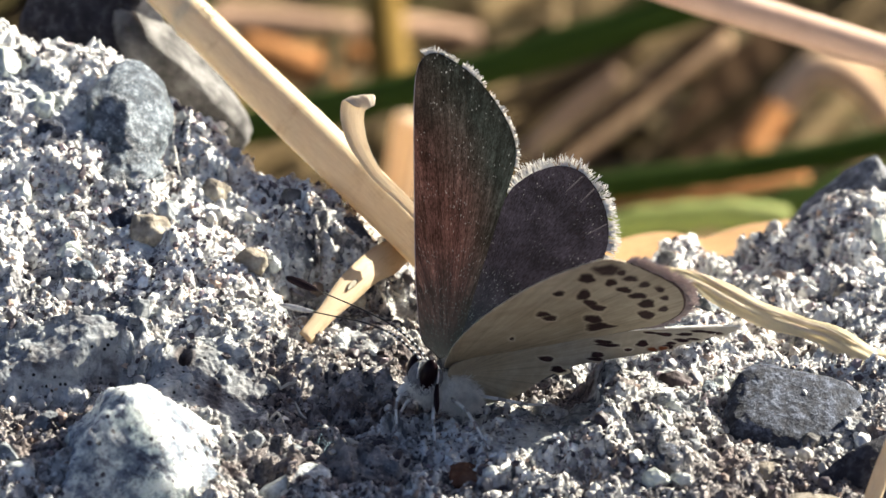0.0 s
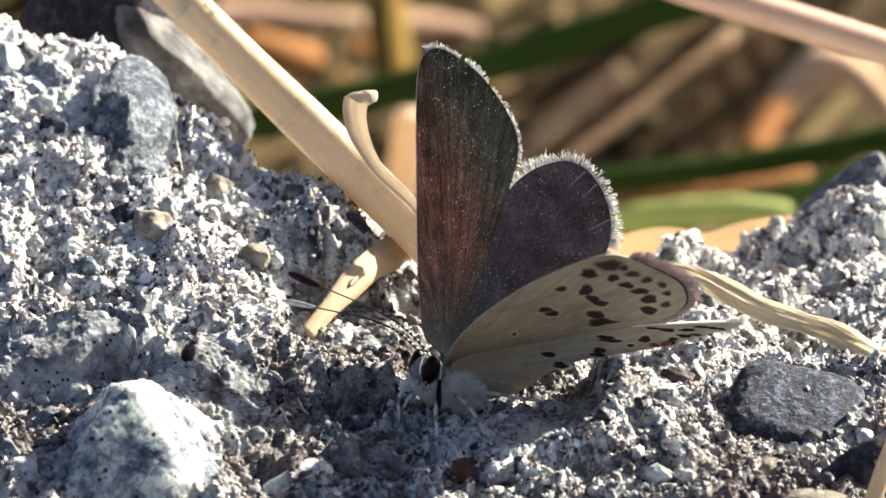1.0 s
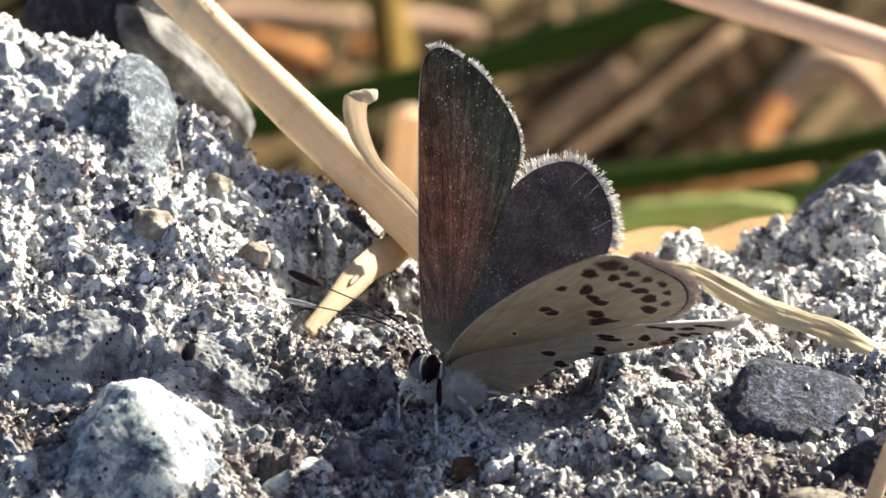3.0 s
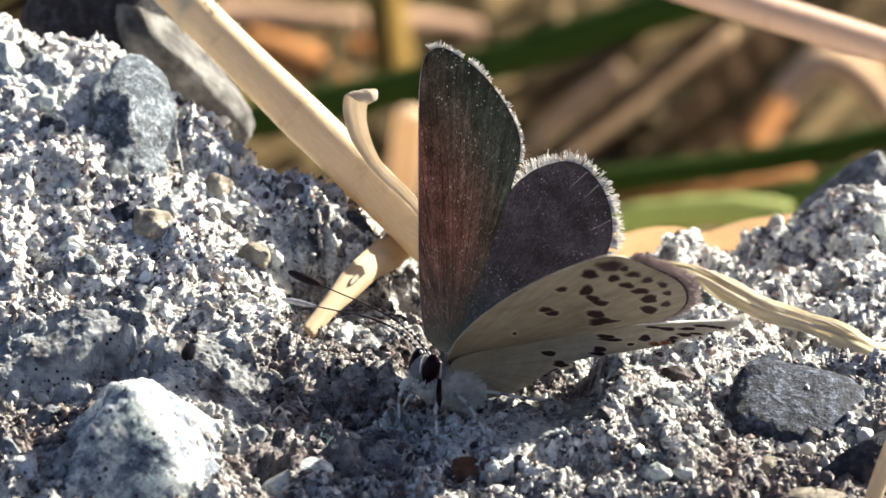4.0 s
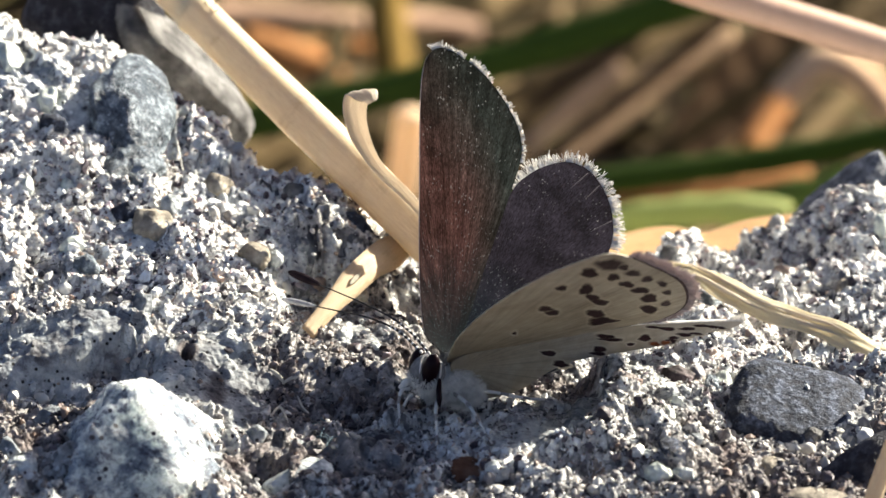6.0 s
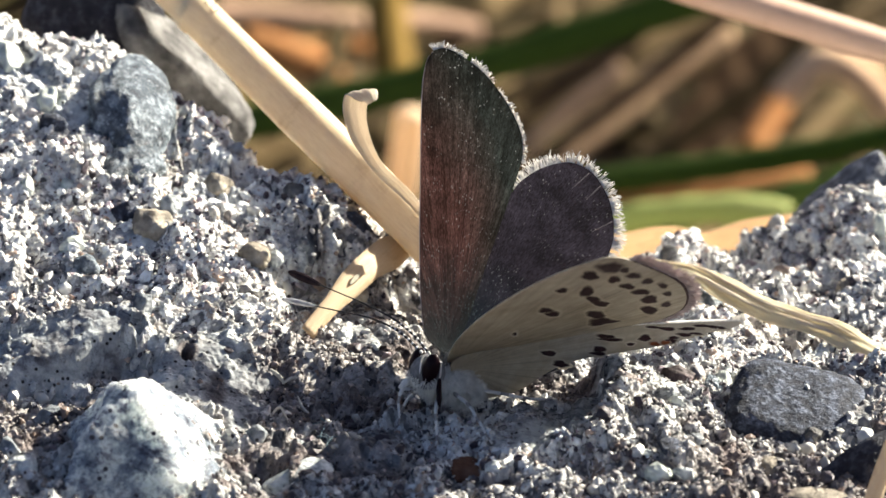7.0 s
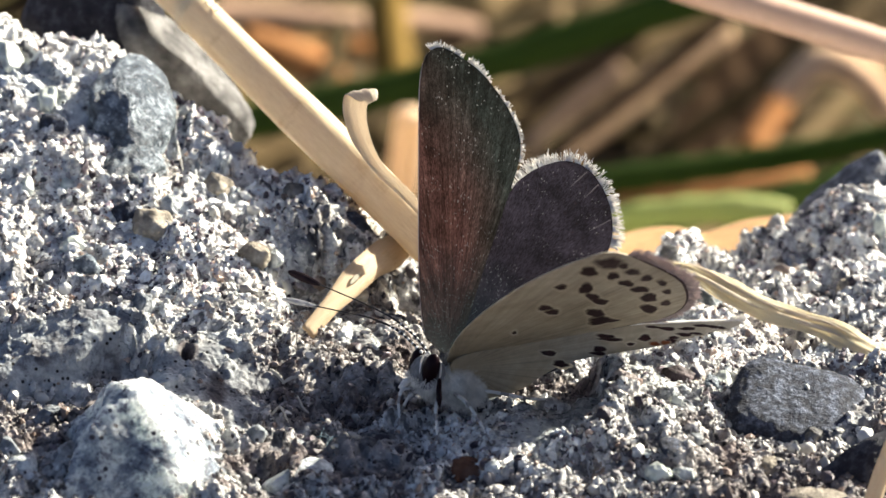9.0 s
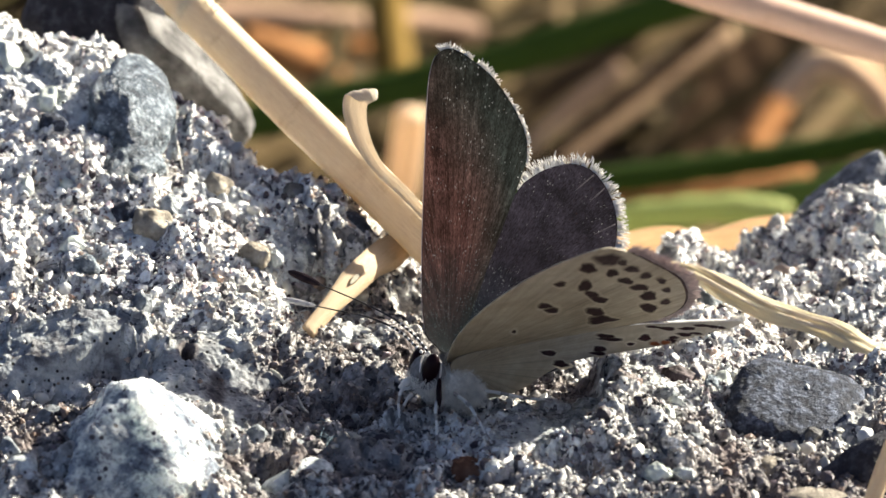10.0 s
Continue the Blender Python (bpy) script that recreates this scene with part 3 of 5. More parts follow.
def height(x, y, rough=True, tones=False):
    """The height of the concrete at x, y (mm)."""
    wx = x + 0.5 * vnoise(x / 3.1, y / 3.1, 3)
    cy, cz = blurred(wx, CREST_X, CREST_Y, 0.7), blurred(wx, CREST_X, CREST_Z, 0.5)
    fy, fz = blurred(wx, FOOT_X, FOOT_Y, 1.5), blurred(wx, FOOT_X, FOOT_Z, 1.5)
    t = np.clip((y - fy) / (cy - fy), 0, 1)
    rise = 0.45 * t + 0.55 * t * t * (3 - 2 * t)
    # under the stalk the mound breaks off in a steep face
    q = np.clip((t - 0.5) / 0.26, 0, 1)
    rise = rise + (0.1 * t + 0.9 * q * q * (3 - 2 * q) - rise) * np.clip((x + 8.2) / 1.4, 0, 1) * np.clip((1.0 - x) / 2.0, 0, 1)
    z = fz + (cz - fz) * rise
    z = z + 0.75 * np.exp(-(((x + 3.2) / 2.6) ** 2 + ((y - 8.2) / 1.7) ** 2))
    front = np.clip((fy - y) / 10.0, 0, 4)
    z = z - np.minimum(front, 1) * (fz + 0.1) - 0.25 * np.maximum(front - 1, 0) ** 2
    z = z - 0.42 * np.maximum(y - cy - 0.8, 0) ** 2
    z = z - 0.5 * np.maximum(np.abs(x) - 30, 0) ** 1.6 - 0.35 * np.maximum(-y - 20, 0) ** 1.7
    # the butterfly sits in a shallow bowl, with a steep bank before it and beside it
    far = np.hypot(x - 0.3, y - 0.9) + 0.5 * vnoise(x / 1.9, y / 1.9, 85) + 0.25 * vnoise(x / 0.8, y / 0.8, 86)
    turn = np.arctan2(y - 0.9, x - 0.3)
    up = np.clip((far - 7.1) / 1.1, 0, 1)
    z = z + 1.95 * up * up * (3 - 2 * up) * np.clip(1 - (far - 8.0) / 7, 0, 1) * np.clip((turn + 0.7) / 0.35, 0, 1) * np.clip((0.6 - turn) / 0.24, 0, 1)
    z = z - 1.1 * np.exp(-((x - 4.8) / 2.3) ** 2 - ((y - 4.6) / 1.9) ** 2)
    if not rough:
        return np.maximum(z, -142.0)
    # a pale ledge, with a drop before it
    ledge = np.clip((1.2 - np.hypot((x + 18.0) / 5.2, (y - 2.4 - 0.4 * (x + 18)) / 1.9)) * 1.8, 0, 1)
    z = z + 0.5 * ledge * ledge * (3 - 2 * ledge)
    front = 1.0 + 0.42 * (x + 19.9) + 0.5 * vnoise(x / 1.3, y / 1.3, 84)
    z = z - 0.95 * np.clip((front - y) / 0.6, 0, 1) * np.clip((y - front + 6) / 4, 0, 1) * np.clip((-12.6 - x) / 1.6, 0, 1)
    z = z - 1.1 * np.clip(1.3 - np.hypot((x + 11.75) / 0.26, (y - 2.6) / 0.6), 0, 1)
    high = np.clip(z / 8, 0, 1)
    paste = smooth_patch(x, y)
    rugged = 1 - 0.72 * paste
    z = z + 0.6 * vnoise(x / 4.3, y / 4.3, 11) + rugged * 0.4 * vnoise(x / 1.9 + 7, y / 1.9, 12) + 0.16 * (1 - 0.4 * paste) * vnoise(x / 0.8, y / 0.8, 13)
    z = z + (0.3 + 0.7 * rugged) * (0.1 * vnoise((0.8 * x + 0.6 * y) / 0.36, (0.8 * y - 0.6 * x) / 0.36, 14) + 0.06 * vnoise((0.6 * x - 0.8 * y) / 0.19, (0.6 * y + 0.8 * x) / 0.19, 15))
    # a gap along the quartz, and hollows where pieces have fallen out
    z = z - 0.9 * np.exp(-(((x + 9.0) * 0.75 + (y + 4.6) * 0.66) / 1.0) ** 2) * np.clip((-2.0 - y) / 2.0, 0, 1) * np.clip((-6.5 - x) / 1.5, 0, 1)
    z = z - rugged * (1.1 * np.clip(vnoise(x / 1.5 + 31, y / 1.5, 16) - 0.45, 0, 1) + 0.6 * np.clip(vnoise(x / 0.7 + 11, y / 0.7, 18) - 0.42, 0, 1))
    tone = np.full(np.shape(x), -1.0)
    sandy = np.clip(2.2 - 1.7 * np.hypot((x + 3.0) / 4.4, (y - 9.4) / 4.0), 0, 1)
    for cell, share, seed, lift in ((2.3, 0.25, 51, 0.4), (1.15, 0.33, 52, 0.55), (0.6, 0.5, 53, 0.65), (0.34, 0.55, 54, 0.75)):
        up, ton = chips(x, y, cell, share * (1 - 0.85 * paste) * (1 - (0.85 if cell > 0.8 else 0.25) * sandy), seed)
        z = z + lift * up
        tone = np.where(up > 0.1 * cell, ton, tone)
    z = np.maximum(z, -142.0)
    return (z, tone) if tones else z


def surface_at(x, y):
    """Places on the rough concrete, the relief standing square to the slope, with the tone of each."""
    z0 = height(x, y, False)
    z, tone = height(x, y, tones=True)
    e = 0.5
    gx, gy = (height(x + e, y, False) - height(x - e, y, False)) / (2 * e), (height(x, y + e, False) - height(x, y - e, False)) / (2 * e)
    gx, gy = np.clip(gx, -1.6, 1.6), np.clip(gy, -1.6, 1.6)
    n = 1 / np.sqrt(1 + gx * gx + gy * gy)
    r = z - z0
    return np.stack([x - gx * n * r, y - gy * n * r, z0 + n * r], -1), tone


def ticks(lo, a, b, hi, fine, n):
    """Grid lines: fine from a to b, widening outwards."""
    g = np.linspace(0, 1, n + 1)[1:] ** 1.8
    return np.concatenate([(a - (a - lo) * g)[::-1], np.arange(a, b, fine), b + (hi - b) * g])


def concrete_lump():
    xs, ys = ticks(-46, -22.0, 22.5, 46, 0.07, 26), ticks(-42, -10.0, 26.5, 44, 0.07, 26)
    gx, gy = np.meshgrid(xs, ys)
    places, tone = surface_at(gx, gy)
    nx, ny = len(xs), len(ys)
    me = bpy.data.meshes.new("concrete_lump")
    co = places.reshape(-1, 3) * MM
    i = (np.arange(ny - 1)[:, None] * nx + np.arange(nx - 1)[None, :]).ravel()
    quads = np.stack([i, i + 1, i + nx + 1, i + nx], -1)
    me.vertices.add(len(co))
    me.vertices.foreach_set("co", co.astype(np.float32).ravel())
    me.loops.add(quads.size)
    me.loops.foreach_set("vertex_index", quads.astype(np.int32).ravel())
    me.polygons.add(len(quads))
    me.polygons.foreach_set("loop_start", (np.arange(len(quads)) * 4).astype(np.int32))
    me.update(calc_edges=True)
    me.attributes.new("tone", "FLOAT", "POINT").data.foreach_set("value", tone.astype(np.float32).ravel())
    me.attributes.new("paste", "FLOAT", "POINT").data.foreach_set("value", smooth_patch(gx, gy).astype(np.float32).ravel())
    me.attributes.new("light_and_dirt", "FLOAT", "POINT").data.foreach_set("value", light_and_dirt(gx, gy).astype(np.float32).ravel())
    me.materials.append(CONCRETE)
    me.shade_smooth()
    ob = new("concrete_lump", me)
    return tagged(ob, "rough weathered grey concrete full of sand and pebbles", "concrete")


lump = concrete_lump()


# ---------------------------------------------------------------- soil below and behind
def ground_sheet():
    xs = ticks(-60000, -180, 180, 60000, 6, 16)
    ys = ticks(-60000, -100, 620, 60000, 6, 16)
    gx, gy = np.meshgrid(xs, ys)
    near = np.exp(-(np.hypot(gx, gy - 100) / 400) ** 2)
    gz = -135 + near * (3 * vnoise(gx / 33, gy / 33, 21) + 1.5 * vnoise(gx / 11, gy / 11, 22))
    nx, ny = len(xs), len(ys)
    verts = np.stack([gx, gy, gz], -1).reshape(-1, 3).tolist()
    faces = [(j * nx + i, j * nx + i + 1, (j + 1) * nx + i + 1, (j + 1) * nx + i) for j in range(ny - 1) for i in range(nx - 1)]
    return tagged(mesh_object("ground", verts, faces, SOIL), "dry brown soil under straw litter", "ground", kind="structure")


ground = ground_sheet()


# ---------------------------------------------------------------- stones set in the concrete
def stone(name, at, size, turn, mat, label, seed, lumps=0.16, facets=5, square=2.0, level=5, fine=0.012, planes=(), sharp=0.75):
    """A worn stone: a ball squared off, cut by flat facets and roughened. Sizes are half extents (mm)."""
    rng = np.random.default_rng(seed)
    bm = bmesh.new()
    bmesh.ops.create_icosphere(bm, subdivisions=level, radius=1.0)
    cuts = [(Vector(rng.normal(size=3)).normalized(), rng.uniform(0.68, 0.9)) for _ in range(facets)]
    cuts += [(Vector(p[:3]).normalized(), p[3]) for p in planes]
    off = Vector(rng.uniform(-50, 50, 3))
    m = pose(0, 0, 0, *turn).to_3x3()
    for v in bm.verts:
        d = v.co.normalized()
        q = (abs(d.x) ** square + abs(d.y) ** square + abs(d.z) ** square) ** (-1 / square)
        p = d * q
        for nrm, lim in cuts:
            over = p.dot(nrm) - lim
            if over > 0:
                p -= nrm * over * sharp
        p *= 1 + lumps * noise.noise(d * 1.6 + off) + 0.4 * lumps * noise.noise(d * 4 + off) + fine * noise.noise(d * 12 + off) + 0.7 * fine * noise.noise(d * 28 + off) + (0.5 * fine * noise.noise(d * 55 + off) if level > 5 else 0)
        v.co = m @ Vector((p.x * size[0], p.y * size[1], p.z * size[2])) * MM
    me = bpy.data.meshes.new(name)
    bm.to_mesh(me)
    bm.free()
    me.materials.append(mat)
    me.shade_smooth()
    ob = new(name, me)
    ob.location = Vector(at) * MM
    return tagged(ob, label, "stone")


def stones():
    stone("quartz_stone", (-13.2, -6.2, -1.25), (5.4, 4.2, 5.4), (0, 0, 0), QUARTZ, "large pale bluish-white quartz stone set in the concrete", 3, 0.11, 0, 2.4, level=6, planes=((0.735, -0.1, 0.679, 0.56), (-0.27, -0.2, 0.96, 0.875), (-0.806, 0, 0.592, 0.78), (-0.952, 0, 0.306, 0.74), (0.05, -0.62, 0.78, 0.74), (0.7, -0.7, 0.1, 0.72)), fine=0.026, sharp=0.86)
    stone("blue_pebble", (-15.2, 19.4, 8.15), (2.2, 3.6, 1.15), (24, 20, 8), BLUE_STONE, "rounded blue-grey pebble set high in the concrete", 7, 0.12, 3, fine=0.03)
    stone("blue_pebble", (-14.85, 16.0, 6.45), (1.35, 1.9, 0.8), (26, 16, -14), BLUE_STONE, "small blue-grey pebble under a larger one", 8, 0.24, 6, 2.4, fine=0.04)
    stone("grey_boulder", (-13.35, 32.0, 5.5), (1.4, 2.6, 5.0), (0, -41, 10), GREY_STONE, "smooth grey stone behind the concrete mound", 9, 0.1, 2, 2.8, fine=0.02)
    # added near-black stone: its colour stands in for shade in the gap
    stone("dark_stone", (-17.8, 33.0, 7.6), (3.9, 2.6, 3.4), (0, 20, 0), BLACK_STONE, "near-black stone added for the shade behind the concrete mound", 22, 0.1, 4, fine=0.02)
    stone("dark_pebble", (16.6, 0.9, -0.75), (3.1, 2.75, 1.9), (19, 11, -9), DARK_STONE, "dark slate pebble with a square outline in the concrete", 11, 0.07, 0, 4.5, level=6, fine=0.022)
    stone("dark_stone", (20.2, -5.9, -1.2), (4.2, 2.4, 2.8), (0, -26, 14), BLACK_STONE, "smooth dark stone in the concrete beside a stalk", 12, 0.08, 3, fine=0.02, planes=((-0.5, -0.5, 0.7, 0.72), (0.3, -0.8, 0.5, 0.7)), sharp=0.9)
    stone("dark_stone", (22.2, 28.2, -1.6), (3.7, 2.6, 4.2), (0, 8, 0), CREST_STONE, "pointed dark stone on the concrete crest", 13, 0.06, 0, 2.4, fine=0.025, planes=((-0.66, 0.0, 0.75, 0.6), (0.6, 0.0, 0.8, 0.74), (-0.97, -0.1, 0.2, 0.86), (0.1, -0.8, 0.6, 0.7)), sharp=0.9)
    stone("tan_pebble", (15.4, -5.4, -0.4), (1.15, 0.8, 0.75), (0, 15, -20), TAN_STONE, "small tan pebble in the concrete", 14, 0.1, 4, level=4)
    stone("pale_pebble", (16.8, -8.6, -0.6), (2.0, 1.2, 0.9), (0, 0, 5), TAN_STONE, "flat pale tan pebble in the concrete", 15, 0.08, 2, level=4)
    stone("rust_pebble", (1.2, -4.9, -0.42), (1.2, 0.85, 0.5), (0, 0, 10), RUST_STONE, "small rust-brown pebble in the butterfly's shade", 18, 0.2, 5, level=4, fine=0.04)
    stone("dark_stone", (-4.7, 14.6, 3.0), (1.7, 1.2, 1.5), (10, 12, 10), DARK_STONE, "dark blue-grey stone in the steep face under the stalk", 21, 0.14, 6, fine=0.03)
    for at, size, mat, label, seed in [
        ((-21.42, 21.6, 9.7), (0.65, 0.89, 0.99), CHIP_STONE, "pale greenish-white quartz pebble in the concrete", 200),
        ((-19.39, 19.27, 8.30), (0.42, 0.66, 0.73), CHIP_STONE, "pale greenish-white quartz pebble in the concrete", 201),
        ((-17.52, 9.80, 4.65), (0.57, 0.51, 0.43), CHIP_STONE, "pale greenish-white quartz pebble in the concrete", 202),
        ((-19.95, 12.89, 5.92), (0.30, 0.37, 0.41), CHIP_STONE, "pale greenish-white quartz pebble in the concrete", 203),
        ((-17.98, 13.78, 6.22), (0.36, 0.32, 0.33), CHIP_STONE, "pale greenish-white quartz pebble in the concrete", 204),
        ((-12.75, 13.13, 4.85), (0.63, 0.67, 0.74), WHITE_STONE, "small white pebble in the concrete", 205),
        ((-13.61, 12.81, 4.97), (0.30, 0.27, 0.30), WHITE_STONE, "small white pebble in the concrete", 206),
        ((-15.09, 12.51, 5.30), (0.63, 0.57, 0.44), DARK_STONE, "small dark blue-grey pebble in the concrete", 207),
        ((-13.82, 11.59, 4.66), (0.88, 0.79, 0.77), TAN_STONE, "small brownish pebble in the concrete", 208),
        ((-18.96, 17.53, 7.69), (0.61, 0.55, 0.50), DARK_STONE, "small dark blue-grey pebble in the concrete", 209),
        ((-19.01, 16.03, 7.13), (0.42, 0.37, 0.33), DARK_STONE, "small dark blue-grey pebble in the concrete", 210),
        ((-16.88, 8.20, 4.04), (0.62, 0.56, 0.49), BLUE_STONE, "small dark blue-grey pebble in the concrete", 211),
        ((-10.84, 15.79, 5.44), (0.61, 0.55, 0.47), TAN_STONE, "small brownish pebble in the concrete", 212),
        ((-8.90, 11.24, 3.53), (0.68, 0.62, 0.63), TAN_STONE, "small brownish pebble in the concrete", 213),
        ((-7.82, 11.62, 3.29), (0.33, 0.32, 0.36), WHITE_STONE, "small white pebble in the concrete", 214),
        ((-9.06, 7.90, 2.27), (0.62, 0.56, 0.54), GREY_STONE, "small grey pebble in the concrete", 215),
        ((-14.03, 5.29, 2.92), (0.40, 0.72, 0.80), PALE_STONE, "small grey pebble in the concrete", 216),
        ((-7.89, 9.20, 2.02), (0.33, 0.29, 0.24), WHITE_STONE, "small white pebble in the concrete", 217),
        ((-7.10, 15.92, 5.09), (0.47, 0.43, 0.39), GREY_STONE, "small grey pebble in the concrete", 218),
        ((-3.72, 11.39, 1.40), (0.36, 0.32, 0.25), TAN_STONE, "small brownish pebble in the concrete", 219),
        ((-4.48, 7.89, 0.21), (0.46, 0.42, 0.27), WHITE_STONE, "small white pebble in the concrete", 220),
        ((-2.97, 6.68, 0.11), (0.30, 0.27, 0.24), WHITE_STONE, "small white pebble in the concrete", 221),
        ((-3.09, 5.46, 0.08), (0.22, 0.19, 0.16), WHITE_STONE, "small white pebble in the concrete", 222),
        ((11.75, 21.75, -0.64), (0.55, 0.49, 0.43), GREY_STONE, "small grey pebble in the concrete", 223),
        ((10.64, 22.48, -1.24), (0.40, 0.36, 0.32), WHITE_STONE, "small white pebble in the concrete", 225),
        ((13.35, 13.94, -0.32), (0.86, 0.78, 0.56), BLUE_STONE, "small dark blue-grey pebble in the concrete", 227),
        ((20.14, 15.54, 0.07), (0.45, 0.40, 0.39), TAN_STONE, "small brownish pebble in the concrete", 228),
        ((22.49, 22.03, 0.86), (0.37, 0.52, 0.57), CHIP_STONE, "pale greenish-white quartz pebble in the concrete", 229),
        ((11.74, 9.35, 0.03), (0.46, 0.42, 0.36), CHIP_STONE, "pale greenish-white quartz pebble in the concrete", 230),
        ((10.41, 13.47, -0.52), (0.42, 0.38, 0.31), WHITE_STONE, "small white pebble in the concrete", 231),
        ((10.67, -5.34, 0.35), (0.64, 0.58, 0.33), DARK_STONE, "small dark blue-grey pebble in the concrete", 232),
        ((9.97, -6.64, 0.2), (0.56, 0.51, 0.51), CHIP_STONE, "pale greenish-white quartz pebble in the concrete", 233),
        ((11.02, -0.53, 0.75), (0.29, 0.26, 0.29), CHIP_STONE, "pale greenish-white quartz pebble in the concrete", 234),
        ((12.24, 3.12, 0.08), (0.35, 0.48, 0.53), TAN_STONE, "small brownish pebble in the concrete", 235),
        ((11.35, 2.9, 0.2), (0.75, 0.5, 0.45), RUST_DARK_STONE, "small dark brown pebble in the concrete", 244),
        ((12.9, 2.6, 0.2), (0.34, 0.42, 0.5), BLUE_STONE, "small dark blue-grey pebble in the concrete", 245),
        ((10.55, -2.2, 0.3), (0.32, 0.34, 0.34), CHIP_STONE, "pale greenish-white quartz pebble in the concrete", 246),
        ((9.5, -5.2, 0.3), (0.38, 0.26, 0.26), WHITE_STONE, "small white pebble in the concrete", 247),
        ((11.1, -6.6, 0.2), (0.55, 0.24, 0.3), WHITE_STONE, "small white pebble in the concrete", 248),
        ((11.8, -3.6, 0.2), (0.3, 0.3, 0.3), PALE_STONE, "small grey pebble in the concrete", 249),
        ((13.47, 3.71, 0.11), (0.37, 0.48, 0.53), CHIP_STONE, "pale greenish-white quartz pebble in the concrete", 236),
        ((17.35, -1.80, -0.04), (0.39, 0.35, 0.31), GREY_STONE, "small grey pebble in the concrete", 237),
        ((2.44, -6.19, -0.16), (0.36, 0.32, 0.20), WHITE_STONE, "small white pebble in the concrete", 238),
        ((-8.43, -2.82, 0.14), (0.44, 0.70, 0.78), PALE_STONE, "small grey pebble in the concrete", 239),
        ((-6.48, -2.91, -0.10), (0.34, 0.30, 0.26), WHITE_STONE, "small white pebble in the concrete", 240),
        ((-19.46, -5.72, 0.47), (0.51, 0.58, 0.64), PALE_STONE, "small grey pebble in the concrete", 241),
        ((-17.50, -2.57, 0.95), (0.91, 0.82, 0.52), PALE_STONE, "small grey pebble in the concrete", 242),
        ((-18.72, -7.08, 0.11), (0.59, 0.53, 0.46), WHITE_STONE, "small white pebble in the concrete", 243),
    ]:
        p, _ = surface_at(np.array([at[0]]), np.array([at[1]]))
        at = (at[0], at[1], max(at[2], float(p[0, 2]) - 0.1 * size[2]))
        size = tuple(1.12 * c for c in size)
        ob = stone("pebble", at, size, (15, seed * 37 % 50 - 25, seed * 53 % 60 - 30), mat, label, seed, 0.16, 8, 2.6, level=4, fine=0.03, sharp=0.92)
        tagged(ob, group="pebbles in the concrete")
    stone("cement_chip", (-6.4, -6.2, -0.4), (2.0, 1.1, 0.8), (0, -12, 25), WHITE_STONE, "pale flat chip of cement lying in shade", 16, 0.14, 6, level=4)


stones()


# ---------------------------------------------------------------- dry grass near the butterfly
def facet(w):
    return 1.0 + 0.045 * math.cos(4 * w + 0.9) + 0.012 * math.cos(11 * w) + 0.008 * math.cos(19 * w)


def stalk():
    ob = new("straw_stalk")
    ob.location = (0, 0, 0)
    part("stem", tube("stem", [(2.11, 11.80, 1.29), (0.73, 13.00, 2.29), (-0.93, 14.50, 3.47), (-3.87, 17.00, 5.63), (-6.74, 20.50, 7.21), (-10.00, 25.00, 8.83), (-13.52, 30.00, 10.60), (-18.67, 38.00, 12.91)], [1.05, 1.08, 1.11, 1.17, 1.19, 1.1, 1.06, 1.04], STRAW, 40, 70, facet, 0.0015, 1), ob)
    part("node", tube("node", [(-12.26, 28.10, 9.94), (-12.57, 28.60, 10.07)], [1.07, 1.13, 1.13, 1.06], STRAW, 20, 8), ob, "slightly swollen stalk node")
    part("sheath", ribbon("sheath", [(-0.9, 15.2, 2.75), (-1.5, 14.7, 2.8), (-2.2, 13.8, 2.82), (-3.44, 11.6, 2.8), (-5.05, 9.0, 2.0), (-6.2, 7.2, 1.25)], [0.8, 1.3, 1.6, 1.5, 1.0, 0.72], STRAW_SHEATH, [(0.65, 0.1, -0.75), (0.8, 0.1, -0.6)], 0.14, 0.12), ob, "dry bent leaf sheath with a grey stain")
    part("stain", ribbon("stain", [(-3.78, 10.85, 2.78), (-4.0, 10.5, 2.68), (-4.24, 10.12, 2.55)], [0.08, 0.36, 0.08], STAIN, [(0.65, 0.1, -0.75)], 0.03, 0.1, 12, 5), ob, "grey stain on the sheath")
    part("curled_leaf", ribbon("curled_leaf", [(-0.4, 13.2, 4.7), (-1.6, 13.8, 5.9), (-2.75, 14.2, 6.9), (-3.4, 14.3, 7.9), (-3.85, 14.35, 9.0), (-4.0, 14.3, 10.1), (-3.9, 14.0, 10.9), (-3.65, 13.6, 11.25), (-3.35, 13.2, 11.2), (-3.15, 12.95, 10.9)], [0.5, 0.6, 0.65, 0.75, 1.0, 1.25, 1.3, 1.2, 0.95, 0.4], STRAW_PALE, [(0.7, -0.3, 0.6), (0.95, -0.2, 0.1), (1, -0.15, 0.15), (1, 0.1, 0.2)], 0.12, 0.2, 52, 15, 0.02, 5, 0.018), ob, "curled pale dry leaf tip")
    return tagged(ob, "thick dry tan grass stalk leaning on the concrete", "grass stalk")


